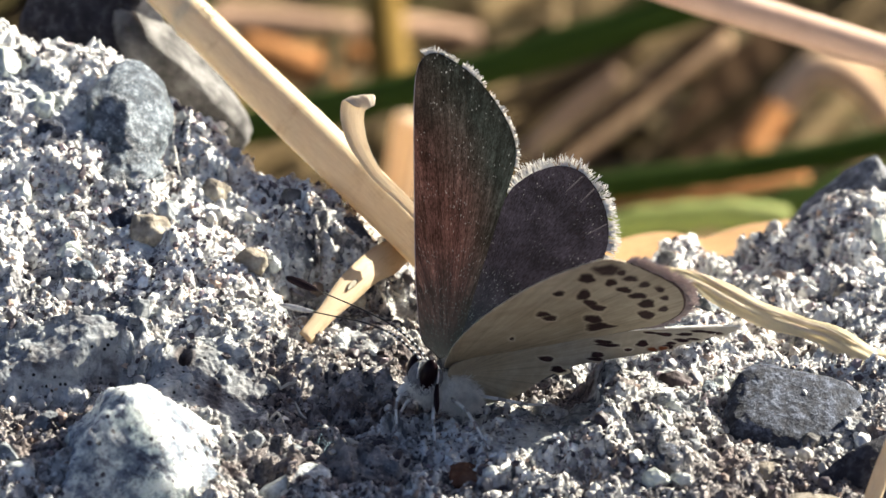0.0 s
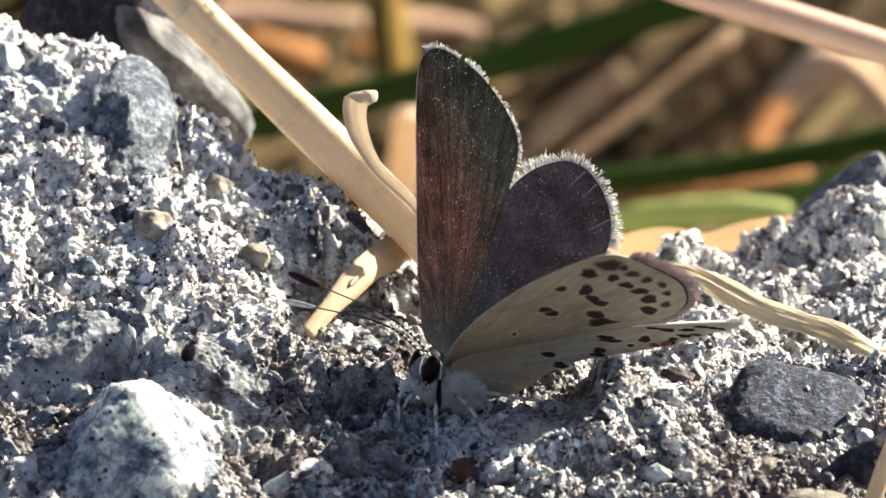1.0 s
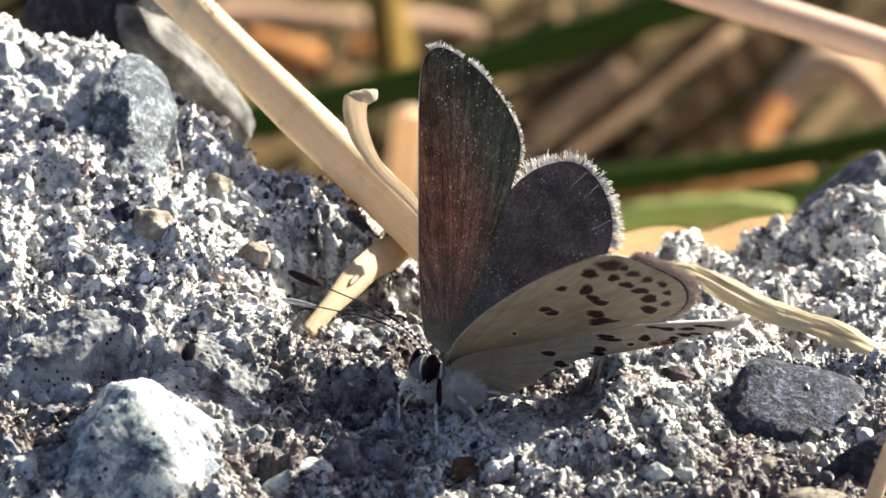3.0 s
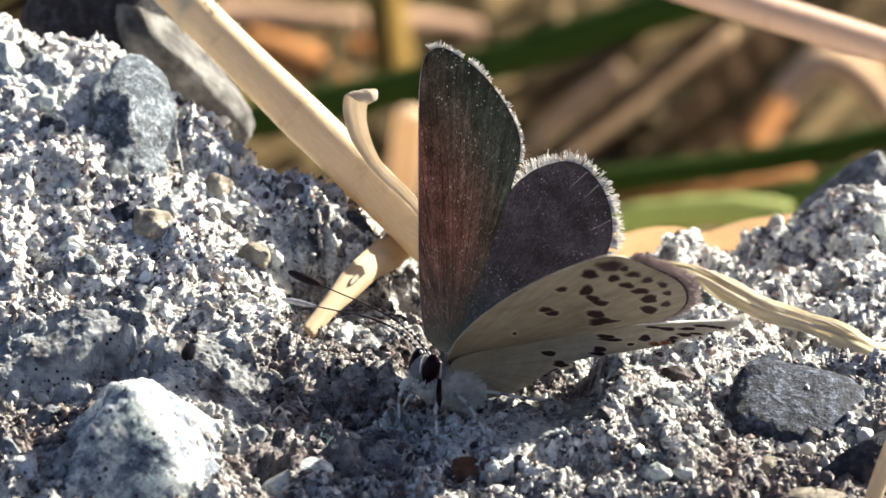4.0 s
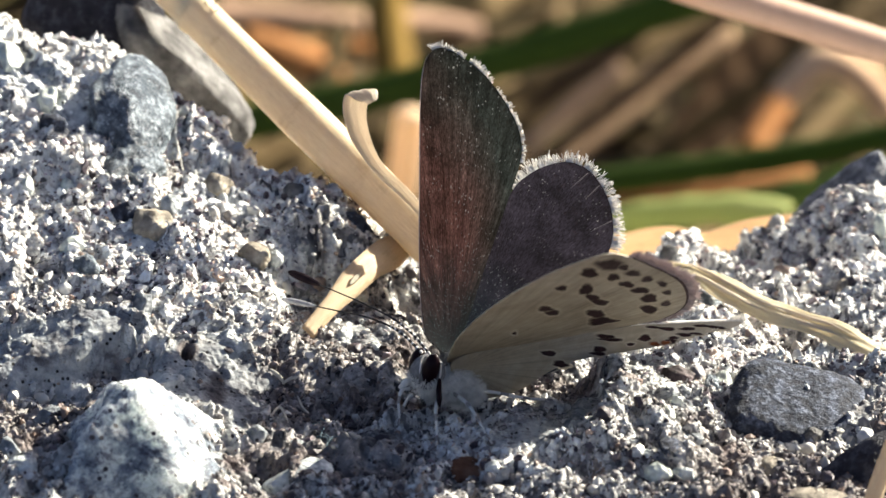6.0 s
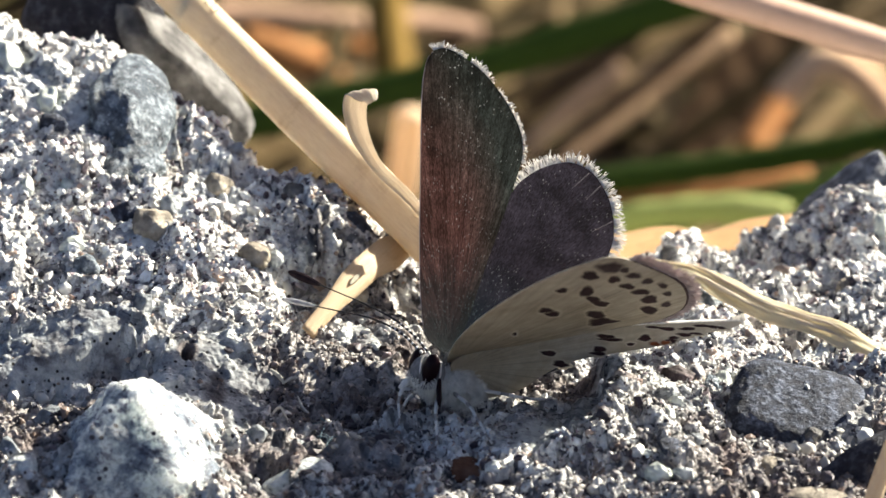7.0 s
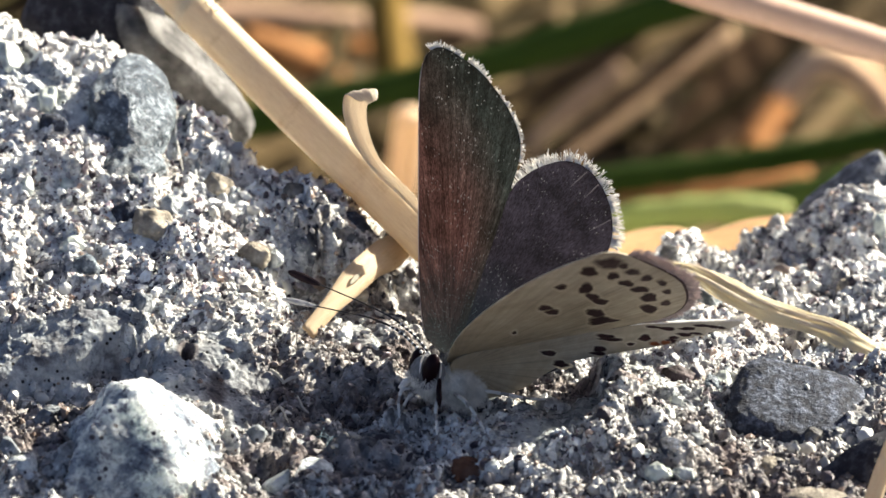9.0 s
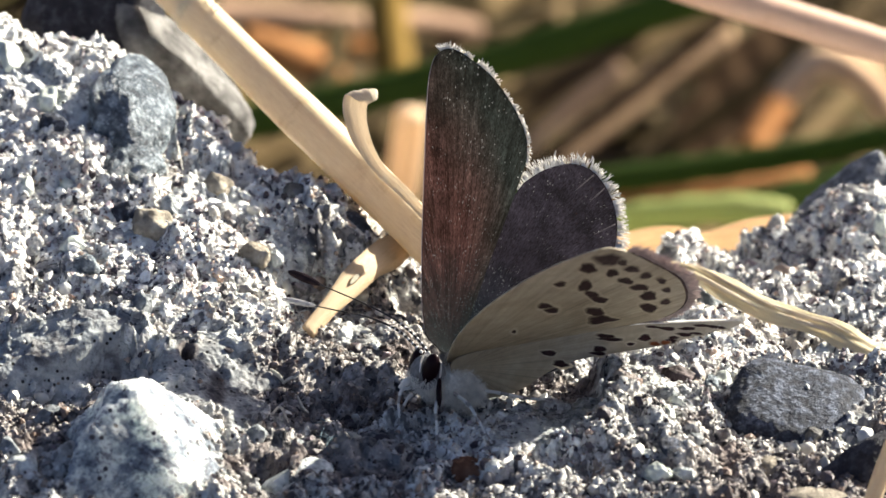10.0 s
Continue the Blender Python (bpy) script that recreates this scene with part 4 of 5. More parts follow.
def blades():
    line = [(9.2, 15.9, 1.45), (10.99, 14.8, 1.6), (12.61, 13.8, 1.66), (14.19, 12.2, 1.4), (15.76, 10.8, 1.07), (17.55, 9.0, 1.12), (18.85, 7.7, 1.22), (20.05, 6.2, 1.08), (21.3, 5.4, 0.88), (24.0, 4.0, 0.9)]
    flat = [(0.1, 0.97, 0.25), (0.15, 0.9, 0.42), (0.05, 0.97, 0.25)]
    b = ribbon("dry_grass", line, [0.7, 0.95, 1.2, 1.45, 1.45, 1.25, 1.25, 1.5, 1.65, 1.65], STRAW_BLADE, flat, 0.06, 0.06, 60, 13, 0.05, 0, 0.035)
    for k, (off, w) in enumerate(((0.4, 0.22), (-0.38, 0.26))):
        pts = [(x, y + off * (0.7 + 0.3 * math.sin(i + k)), z + 0.28 * off + 0.09) for i, (x, y, z) in enumerate(line[1:8])]
        part("strand", ribbon("strand", pts, [0.05, w, w, w * 0.9, 0.05], STRAW_PALE, flat, 0.03, 0.05, 44, 5, 0.02, 7 + k, 0.02), b, "pale split strand of the blade")
    tagged(b, "long dry yellow grass blade lying across the concrete", "grass blade")
    f = ribbon("dry_leaf", [(6.8, 36.0, -6.8), (8.7, 36.0, -6.3), (10.2, 36.0, -6.2), (12.6, 36.0, -5.7), (14.76, 36.0, -6.05), (16.87, 36.2, -5.3), (19.3, 36.5, -5.1), (22.5, 37.0, -4.6)], [2.6, 2.9, 2.8, 2.9, 2.7, 3.0, 2.9, 2.2], STRAW_PEACH, [(0, 0.3, -0.95), (0, 0.45, -0.9)], 0.15, 0.06, 48, 9, 0.1, 4)
    tagged(f, "broad pale dry leaf behind the concrete crest", "leaf")
    s = tube("straw_stalk", [(18.9, -9.5, -2.0), (19.4, -9.3, 0.0), (20.1, -9.0, 2.2), (21.0, -8.6, 4.5)], [0.4, 0.4, 0.4, 0.36], STRAW, 12, 14)
    tagged(s, "short upright dry stalk beside a dark stone", "grass stalk")


straw = stalk()
blades()


# ---------------------------------------------------------------- grass and straw far behind
def far_grass():
    green = "dark green grass blade leaning over straw"
    for pts, w, mat, label, side in [
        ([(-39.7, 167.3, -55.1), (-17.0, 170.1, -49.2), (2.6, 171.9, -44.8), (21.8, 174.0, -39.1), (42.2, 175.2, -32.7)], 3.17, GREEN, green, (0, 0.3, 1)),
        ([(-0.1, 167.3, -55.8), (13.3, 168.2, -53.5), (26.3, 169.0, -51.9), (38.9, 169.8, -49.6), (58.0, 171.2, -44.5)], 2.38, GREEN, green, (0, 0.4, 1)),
        # sunlit and half-shaded blade: light and shade are put into the two greens
        ([(10.5, 155.0, -52.6), (14.2, 155.0, -51.9), (17.0, 155.0, -51.3), (21.5, 155.3, -50.95), (25.2, 155.6, -51.0), (28.5, 156.0, -51.6)], 2.5, GREEN_SUNLIT, "broad grass blade, sunlight put into its pale green", (0, 0.3, 0.95)),
        ([(23.5, 162.0, -53.9), (26.1, 162.0, -53.2), (29.9, 162.0, -52.1), (33.5, 162.0, -51.1), (38.1, 162.0, -49.9), (46.0, 162.0, -47.5)], 2.6, GREEN_SHADED, "grass blade, half shade put into its mid-green", (0, 0.3, 0.95)),
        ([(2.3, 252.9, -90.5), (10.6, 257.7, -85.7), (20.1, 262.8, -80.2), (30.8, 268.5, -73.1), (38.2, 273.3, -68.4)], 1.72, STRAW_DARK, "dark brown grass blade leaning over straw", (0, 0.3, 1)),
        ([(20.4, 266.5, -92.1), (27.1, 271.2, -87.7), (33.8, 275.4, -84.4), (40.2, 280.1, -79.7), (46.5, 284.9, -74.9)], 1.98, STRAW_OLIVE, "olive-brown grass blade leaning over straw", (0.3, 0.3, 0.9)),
        ([(-28.5, 297.6, -85.9), (-26.3, 301.0, -84.3), (-24.2, 304.7, -82.3), (-21.7, 308.7, -79.5), (-19.3, 312.6, -76.8)], 2.11, GREEN, green, (0.8, 0.3, 0.3)),
    ]:
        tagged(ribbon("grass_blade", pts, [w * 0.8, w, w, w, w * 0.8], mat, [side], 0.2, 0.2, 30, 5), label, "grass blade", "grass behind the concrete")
    for pts, r, mat, label in [
        ([(8, 60, 3.0), (14.9, 59.6, 0.7), (27.0, 58.2, -2.8), (40, 57, -7)], 1.05, STRAW_PINK, "thick pale straw stalk leaning behind the concrete"),
        ([(-31.2, 348.5, -100.6), (-26.6, 352.1, -102.4), (-18.3, 355.6, -104.1), (-10.0, 359.1, -106.2)], 1.60, STRAW_ROSE, "pale pinkish straw stalk lying on the litter"),
        ([(-6.3, 348.0, -102.0), (-1.4, 351.7, -103.5), (4.5, 355.0, -105.8)], 1.53, STRAW_ROSE, "broken pale straw stalk on the litter"),
        ([(-5.5, 332.7, -104.6), (-6.3, 338.7, -100.2), (-6.9, 345.0, -95.2)], 2.55, STRAW_GOLD, "broad upright golden-brown stalk"),
        ([(-14.7, 325.8, -103.9), (-13.1, 331.4, -100.9), (-12.1, 336.5, -98.8)], 1.41, STRAW_OLIVE, "upright olive straw stalk"),
        ([(12.5, 300.0, -101.8), (19.4, 306.0, -98.7), (26.0, 312.0, -95.4), (33.1, 318.0, -92.7)], 1.75, STRAW_DUN, "peach-coloured straw stalk leaning on the litter"),
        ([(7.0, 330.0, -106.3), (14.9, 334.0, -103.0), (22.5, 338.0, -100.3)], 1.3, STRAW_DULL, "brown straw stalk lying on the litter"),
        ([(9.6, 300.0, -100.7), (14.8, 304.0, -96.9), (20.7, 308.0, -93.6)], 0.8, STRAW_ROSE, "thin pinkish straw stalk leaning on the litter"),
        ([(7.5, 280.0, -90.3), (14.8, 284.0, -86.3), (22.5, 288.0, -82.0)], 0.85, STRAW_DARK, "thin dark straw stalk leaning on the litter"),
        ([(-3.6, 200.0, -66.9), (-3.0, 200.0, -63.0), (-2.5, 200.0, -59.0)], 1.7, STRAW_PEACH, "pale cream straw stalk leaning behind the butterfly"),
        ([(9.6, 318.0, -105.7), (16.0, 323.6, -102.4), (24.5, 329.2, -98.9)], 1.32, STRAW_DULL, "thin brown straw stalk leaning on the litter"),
        ([(38.5, 297.0, -93.2), (40.5, 297.4, -90.6), (42.9, 298.0, -89.2), (45.6, 298.0, -89.9), (48.2, 298.5, -92.2), (50.6, 299.0, -95.6)], 1.9, STRAW_CREAM, "bent pale straw stalk"),
        ([(34.6, 299.0, -100.4), (38.3, 305.0, -97.3), (42.8, 311.0, -93.8)], 1.7, STRAW_RUST, "orange-brown straw stalk leaning on the litter"),
        ([(16.4, 211.1, -70.9), (25.1, 214.8, -72.0), (35.0, 218.9, -72.5)], 0.95, STRAW_RUST, "rusty straw stalk lying behind the concrete"),
        ([(-32.0, 359.2, -109.4), (-21.5, 362.9, -110.9), (-9.4, 366.7, -112.0)], 1.07, STRAW_RUST, "thin rusty straw stalk lying on the litter"),
    ]:
        tagged(tube("straw_stalk", pts, [r, r, r * 0.95, r * 0.9], mat, 10, 18), label, "grass stalk", "straw behind the concrete")


far_grass()
# broad dark brown sheet added to darken this part of the litter
tagged(ribbon("brown_sheet", [(25.5, 320.0, -112.2), (33.0, 328.0, -106.5), (38.6, 334.0, -102.2), (43.0, 338.5, -99.2)], [4.0, 8.0, 8.5, 5.0], BROWN_SHEET, [(0.75, -0.2, -0.5)], 0.2, 0.1, 24, 7, 0.2, 6), "broad dark brown sheet added on the litter to darken it", "leaf")
tagged(ribbon("dry_leaf", [(-22.9, 322.4, -95.0), (-18.7, 325.3, -98.0), (-14.9, 328.5, -100.9), (-11.4, 331.6, -103.7)], [2.6, 4.2, 4.5, 1.6], STRAW_RUST, [(0.3, 0.3, 0.9)], 0.2, 0.15, 20, 5), "orange-brown dry leaf on the litter", "leaf")


def litter():
    """Countless straws lying on the soil: one heap."""
    rng = np.random.default_rng(8)
    verts, faces, uvs, slot = [], [], [], []
    for _ in range(420):
        x, y = rng.uniform(-120, 120), rng.uniform(90, 600)
        ang, tilt, ln, r = rng.normal(0.95, 0.4), rng.normal(0, 0.08), rng.uniform(45, 140), rng.uniform(0.5, 1.7)
        z = -134 + r + abs(rng.normal(0, 6))
        d = np.array([math.cos(ang), math.sin(ang), math.sin(tilt)])
        s = np.array([-d[1], d[0], 0])
        up = np.cross(d, s)
        k = len(verts)
        m = int(rng.integers(0, 4))
        for i in range(4):
            c = np.array([x, y, z]) + d * ln * (i / 3 - 0.5) + up * rng.normal(0, 0.5)
            for j in range(6):
                w = j * math.pi / 3
                verts.append(c + r * (math.cos(w) * s + math.sin(w) * up))
                uvs.append((ln * i / 3, j / 6))
        for i in range(3):
            for j in range(6):
                faces.append((k + i * 6 + j, k + i * 6 + (j + 1) % 6, k + (i + 1) * 6 + (j + 1) % 6, k + (i + 1) * 6 + j))
                slot.append(m)
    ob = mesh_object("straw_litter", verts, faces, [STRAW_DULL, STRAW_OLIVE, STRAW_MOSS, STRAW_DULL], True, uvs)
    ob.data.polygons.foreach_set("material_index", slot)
    tagged(ob, "loose heap of dry broken straw on the soil", "straw", kind="stuff")


litter()


# ---------------------------------------------------------------- butterfly
# wing outlines in the wing's own plane (mm): along the body, out from the hinge
FAR_FORE = [(-0.06, 0.1), (-0.55, 0.56), (-0.85, 1.25), (-0.51, 3.22), (0.24, 6.02), (1.27, 9.4), (2.2, 12.24), (2.86, 14.0), (3.48, 15.05), (4.2, 15.4), (4.92, 15.05), (5.93, 13.85), (6.54, 12.3), (6.8, 11.0), (6.76, 9.95), (6.4, 8.95), (5.6, 7.7), (4.38, 5.92), (2.76, 3.54), (1.2, 1.18)]
FAR_HIND = [(0.04, -0.06), (1.1, 1.78), (3.28, 5.22), (5.6, 7.55), (6.6, 8.2), (7.66, 8.55), (8.88, 8.6), (9.8, 8.05), (10.24, 7.0), (10.3, 5.8), (10.02, 4.65), (9.5, 3.75), (8.5, 2.54), (5.89, 1.39), (2.59, 0.21), (0.49, -0.2)]
NEAR_FORE = [(-0.1, -0.6), (-0.98, 2.4), (-1.36, 5.2), (-1.3, 8.0), (-0.7, 10.96), (0.31, 12.9), (1.5, 14.1), (2.5, 14.35), (3.89, 13.28), (5.62, 11.38), (7.77, 8.83), (9.22, 6.68), (10.44, 4.1), (10.8, 2.3), (10.2, 1.1), (8.08, 0.95), (5.45, 0.35), (3.07, -0.81), (1.41, -1.88)]
NEAR_HIND = [(-0.4, 0.4), (2.4, 0.85), (5.36, 0.76), (8.6, 0.78), (10.71, 0.52), (12.85, 0.2), (14.6, -0.12), (14.7, -0.35), (14.0, -0.52), (12.66, -0.52), (11.49, -0.7), (10.01, -0.78), (8.5, -0.66), (7.32, -0.66), (5.57, -0.88), (4.4, -1.35), (3.4, -1.95), (1.94, -2.12), (0.75, -1.87)]


def wing(name, outline, base, upper, flip, camber, parent, label):
    """A thin wing with an upper and a lower face, raised veins and a slight camber. flip: the lower face looks along +z."""
    n, rings = 200, 26
    rim = spline(outline, n, True)
    base = np.array(base)

    def surface(p):
        d = p - base
        r = math.hypot(*d)
        a = math.atan2(d[1], d[0])
        return camber * math.sin(min(r / 15, 1) * math.pi) + 0.006 * math.cos(a * 34) * min(r / 3, 1)

    verts = []
    for side in (0.03, -0.03):
        verts.append((*base, surface(base) + side))
        for k in range(1, rings + 1):
            f = (k / rings) ** 0.85
            for q in rim:
                p = base + f * (q - base)
                verts.append((p[0], p[1], surface(p) + side * 1))
    half = 1 + n * rings
    verts += verts[half - n:half] + verts[2 * half - n:2 * half]
    faces, slot = [], []
    for s in (0, 1):
        o = s * half
        for j in range(n):
            a, b = o + 1 + j, o + 1 + (j + 1) % n
            faces.append((o, a, b) if s == 0 else (o, b, a))
            slot.append(s)
        for k in range(rings - 1):
            for j in range(n):
                a, b = o + 1 + k * n + j, o + 1 + k * n + (j + 1) % n
                faces.append((a, a + n, b + n, b) if s == 0 else (a, b, b + n, a + n))
                slot.append(s)
    for j in range(n):
        a, b = 2 * half + j, 2 * half + (j + 1) % n
        faces.append((a, a + n, b + n, b))
        slot.append(0)
    mats = [WING_UNDER, upper] if flip else [upper, WING_UNDER]
    ob = mesh_object(name, verts, faces, mats, True)
    ob.data.polygons.foreach_set("material_index", slot)
    part(name, ob, parent, label)
    return ob, rim, surface


def costa(wing_ob, rim, surface, lo, hi, thick, mat, label):
    """The thickened edge vein along the rim from share lo to hi."""
    n = len(rim)
    pts = [(*rim[int(k) % n], surface(rim[int(k) % n])) for k in np.linspace(lo * n, hi * n, 18)]
    part("costa", tube("costa", pts, [thick * 0.6, thick, thick, thick * 0.5], mat, 8, 60), wing_ob, label)


def fringe(wing_ob, rim, surface, lo, hi, length, mat, seed, count=240, inward=0.02, gaps=0.45):
    """Fine pale scales standing out along the rim from share lo to hi."""
    rng = np.random.default_rng(seed)
    n = len(rim)
    mid = rim.mean(axis=0)
    verts, faces = [], []
    for i in range(count):
        s = (lo + (hi - lo) * (i + rng.uniform(0, 1)) / count) * n
        if gaps and rng.uniform(0, 1) < gaps + 0.4 * math.sin(s * 0.9 + 2 * math.sin(s * 0.31)):
            continue
        a, t = int(s) % n, s - int(s)
        p = rim[a] * (1 - t) + rim[(a + 1) % n] * t
        d = rim[(a + 1) % n] - rim[a]
        d /= np.linalg.norm(d)
        out = np.array([d[1], -d[0]])
        if out @ (p - mid) < 0:
            out = -out
        out = out + d * rng.normal(0, 0.35)
        ln = length * rng.uniform(0.6, 1.2) * (0.75 + 0.5 * abs(math.sin(i * 0.11 + math.sin(i * 0.037) * 3)))
        w = rng.uniform(0.012, 0.035)
        z = surface(p)
        k = len(verts)
        q0, q1 = p - out * inward, p + out * ln
        rise = rng.normal(0, 0.08)
        verts += [(*(q0 - d * w), z - 0.035), (*(q0 + d * w), z - 0.035), (*(q1 + d * w * 0.7), z + rise), (*(q1 - d * w * 0.7), z + rise), (*((q0 + q1) / 2), z + 0.025)]
        faces += [(k, k + 1, k + 4), (k + 1, k + 2, k + 4), (k + 2, k + 3, k + 4), (k + 3, k, k + 4), (k, k + 3, k + 2, k + 1)]
    part("fringe", mesh_object("fringe", verts, faces, mat, False), wing_ob, "pale hairy fringe of the wing")


def spot(wing_ob, surface, at, size, basis, mat, lift, seed, name="spot", taper=0.0):
    """A small patch of coloured scales, a little proud of the wing's +z face and fading at its rim. basis: its two axes, along and across the row of spots (mm for size 1)."""
    rng = np.random.default_rng(seed)
    k, verts, fade = 22, [], []
    ph = rng.uniform(0, 6.28, 3)
    (ax, ay), (bx, by) = basis
    for ring in (0.0, 0.45, 0.75, 1.0):
        for j in range(k):
            w = 2 * math.pi * j / k
            r = ring * (1 + 0.13 * math.sin(2 * w + ph[0]) + 0.1 * math.sin(3 * w + ph[1]) + 0.06 * math.sin(5 * w + ph[2]) + 0.03 * rng.normal())
            u = 1.15 * size[0] * r * math.cos(w)
            v = 1.15 * size[1] * r * math.sin(w) * (1 - taper * math.cos(w))
            p = np.array([at[0] + u * ax + v * bx, at[1] + u * ay + v * by])
            verts.append((*p, surface(p) + 0.03 + (lift if ring < 1 else lift * 0.3)))
            fade.append(ring)
    faces = [(i * k + j, (i + 1) * k + j, (i + 1) * k + (j + 1) % k, i * k + (j + 1) % k) for i in (0, 1, 2) for j in range(k)]
    ob = mesh_object(name, verts, faces, mat, True)
    ob.data.attributes.new("fade", "FLOAT", "POINT").data.foreach_set("value", fade)
    part(name, ob, wing_ob)


def hair(name, rng, roots, ways, length, width, mat, parent, label):
    """A coat of fine hairs from roots along ways."""
    verts, faces = [], []
    for p, d in zip(roots, ways):
        d = d + rng.normal(0, 0.35, 3)
        d /= np.linalg.norm(d)
        side = np.cross(d, rng.normal(size=3))
        side /= np.linalg.norm(side)
        ln = length * rng.uniform(0.5, 1.3)
        k = len(verts)
        mid = p + d * ln * 0.5 + np.array([0, 0, -0.04])
        tip = p + d * ln + np.array([0, 0, -0.14 * ln])
        oth = np.cross(side, d)
        w = width
        verts += [p - side * w, p + side * w, p + oth * w, mid - side * w * 0.7, mid + side * w * 0.7, mid + oth * w * 0.7, tip]
        faces += [(k, k + 1, k + 4, k + 3), (k + 1, k + 2, k + 5, k + 4), (k + 2, k, k + 3, k + 5), (k + 3, k + 4, k + 6), (k + 4, k + 5, k + 6), (k + 5, k + 3, k + 6)]
    return part(name, mesh_object(name, verts, faces, mat, True), parent, label)


def node_fibres():
    """A few frayed fibres at the stalk's node."""
    rng = np.random.default_rng(41)
    roots, ways = [], []
    for _ in range(26):
        w, t = rng.uniform(-0.6, 1.5), rng.uniform(0, 1)
        c = np.array((-11.2, 26.6, 9.35)) * (1 - t) + np.array((-12.5, 28.5, 10.05)) * t
        d = np.array([math.sin(w) * 0.8, -0.25, math.cos(w)])
        roots.append(c + d * 1.12)
        ways.append(d + np.array([0.7, -0.5, -0.3]))
    hair("fibres", rng, roots, ways, 0.75, 0.035, STRAW_PALE, straw, "frayed pale fibres at the node")


node_fibres()


def ball(name, at, size, mat, parent, turn=(0, 0, 0), label="", seed=0, lumps=0.05):
    rng = np.random.default_rng(seed)
    bm = bmesh.new()
    bmesh.ops.create_icosphere(bm, subdivisions=4, radius=1.0)
    off = Vector(rng.uniform(-9, 9, 3))
    m = pose(0, 0, 0, *turn).to_3x3()
    for v in bm.verts:
        d = v.co * (1 + lumps * noise.noise(v.co * 2.5 + off))
        v.co = (m @ Vector((d.x * size[0], d.y * size[1], d.z * size[2])) + Vector(at)) * MM
    me = bpy.data.meshes.new(name)
    bm.to_mesh(me)
    bm.free()
    me.materials.append(mat)
    me.shade_smooth()
    return part(name, new(name, me), parent, label)


HINGE_Z = 2.53
FAR_POSE = (0, 0, HINGE_Z * MM)
NEAR_POSE = (0, -0.7 * MM, HINGE_Z * MM)
HIND_POSE = (0, -1.2 * MM, 2.33 * MM)
FAR_RX, NEAR_RX, HIND_RX = 46.0, 141.0, 105.0


def butterfly():
    bf = new("butterfly")
    bf.matrix_world = pose(0.477 * MM, 1.599 * MM, 0, 0, 0, 24)
    tagged(bf, "small brown butterfly with half-open wings on concrete", "butterfly")
    rng = np.random.default_rng(17)
    # body
    ball("thorax", (0.5, -0.1, 1.75), (1.6, 0.9, 0.95), SKIN, bf, seed=1)
    ball("abdomen", (3.6, 0.05, 1.5), (2.8, 0.7, 0.85), SKIN, bf, (0, 3, 0), seed=2)
    ball("head", (-1.35, -0.72, 2.15), (0.82, 0.9, 0.85), HEAD_GREY, bf, seed=3)
    ball("eye", (-1.48, -1.33, 2.54), (0.42, 0.42, 0.86), EYE_BLACK, bf, (10, 12, 0), "black compound eye", 4, 0.0)
    ball("eye", (-1.5, -0.12, 2.36), (0.5, 0.48, 0.78), EYE_BLACK, bf, (-10, 12, 0), "black compound eye", 5, 0.0)
    ball("breast", (-0.35, -0.75, 1.5), (1.25, 0.95, 0.72), BREAST, bf, (0, 8, 0), "breast covered in white down", 6, 0.12)
    ball("breast", (0.4, -1.15, 1.0), (0.7, 0.55, 0.5), BREAST, bf, (0, -5, 0), "breast covered in white down", 7, 0.05)
    # coats of hair
    roots, ways = [], []
    for c, s, n in (((-1.35, -0.75, 2.2), (0.85, 0.95, 0.9), 700), ((-0.35, -0.75, 1.5), (1.22, 0.95, 0.72), 4200), ((0.4, -1.15, 1.0), (0.7, 0.56, 0.51), 3000)):
        for _ in range(n):
            d = rng.normal(size=3)
            d /= np.linalg.norm(d)
            if d[2] > 0.05 and (n == 700 or d[1] > 0):
                d[2] *= -1
            roots.append(np.array(c) + d * np.array(s))
            ways.append(d + np.array([0.1, 0, -0.3]))
    hair("breast_hair", rng, roots, ways, 0.42, 0.014, FUZZ, bf, "white hair of breast and face")
    roots, ways = [], []
    for _ in range(700):
        d = rng.normal(size=3)
        d /= np.linalg.norm(d)
        d[2] = abs(d[2])
        roots.append(np.array((0.5, 0.0, 1.7)) + d * np.array((1.5, 0.8, 0.9)))
        ways.append(d + np.array([0.5, 0, 0]))
    hair("back_hair", rng, roots, ways, 0.45, 0.022, DARK_FUZZ, bf, "blue-black hair of the back")
    roots, ways = [], []
    for sy, ey in ((-1, -1.35), (1, 0.0)):
        for i in range(70):
            w = 2 * math.pi * i / 70
            roots.append(np.array([-1.5 + 0.56 * math.cos(w), ey + sy * 0.1, 2.53 + 0.88 * math.sin(w)]))
            ways.append(np.array([0.3 * math.cos(w), sy * 1.0, 0.3 * math.sin(w)]))
    hair("eye_rim", rng, roots, ways, 0.1, 0.014, HEAD_GREY, bf, "white scales round the eye")
    # white scale lines round the near eye, before and behind
    v = Vector((-0.372, -0.836, 0.4)).normalized()
    e1 = v.cross(Vector((0, 0, 1))).normalized()
    e2 = e1.cross(v)
    for lo, hi in ((95, 250), (-70, 60)):
        arc = []
        for i in range(9):
            w = radians(lo + (hi - lo) * i / 8)
            d = (e1 * -math.cos(w) + e2 * math.sin(w)) * 1.06 + v * 0.12
            arc.append((-1.48 + d.x * 0.45, -1.33 + d.y * 0.43, 2.54 + d.z * 0.87))
        part("eye_line", tube("eye_line", arc, [0.015, 0.04, 0.048, 0.035, 0.015], FRINGE, 8, 24, None, 0.1, 3), bf, "white line of scales round the eye")
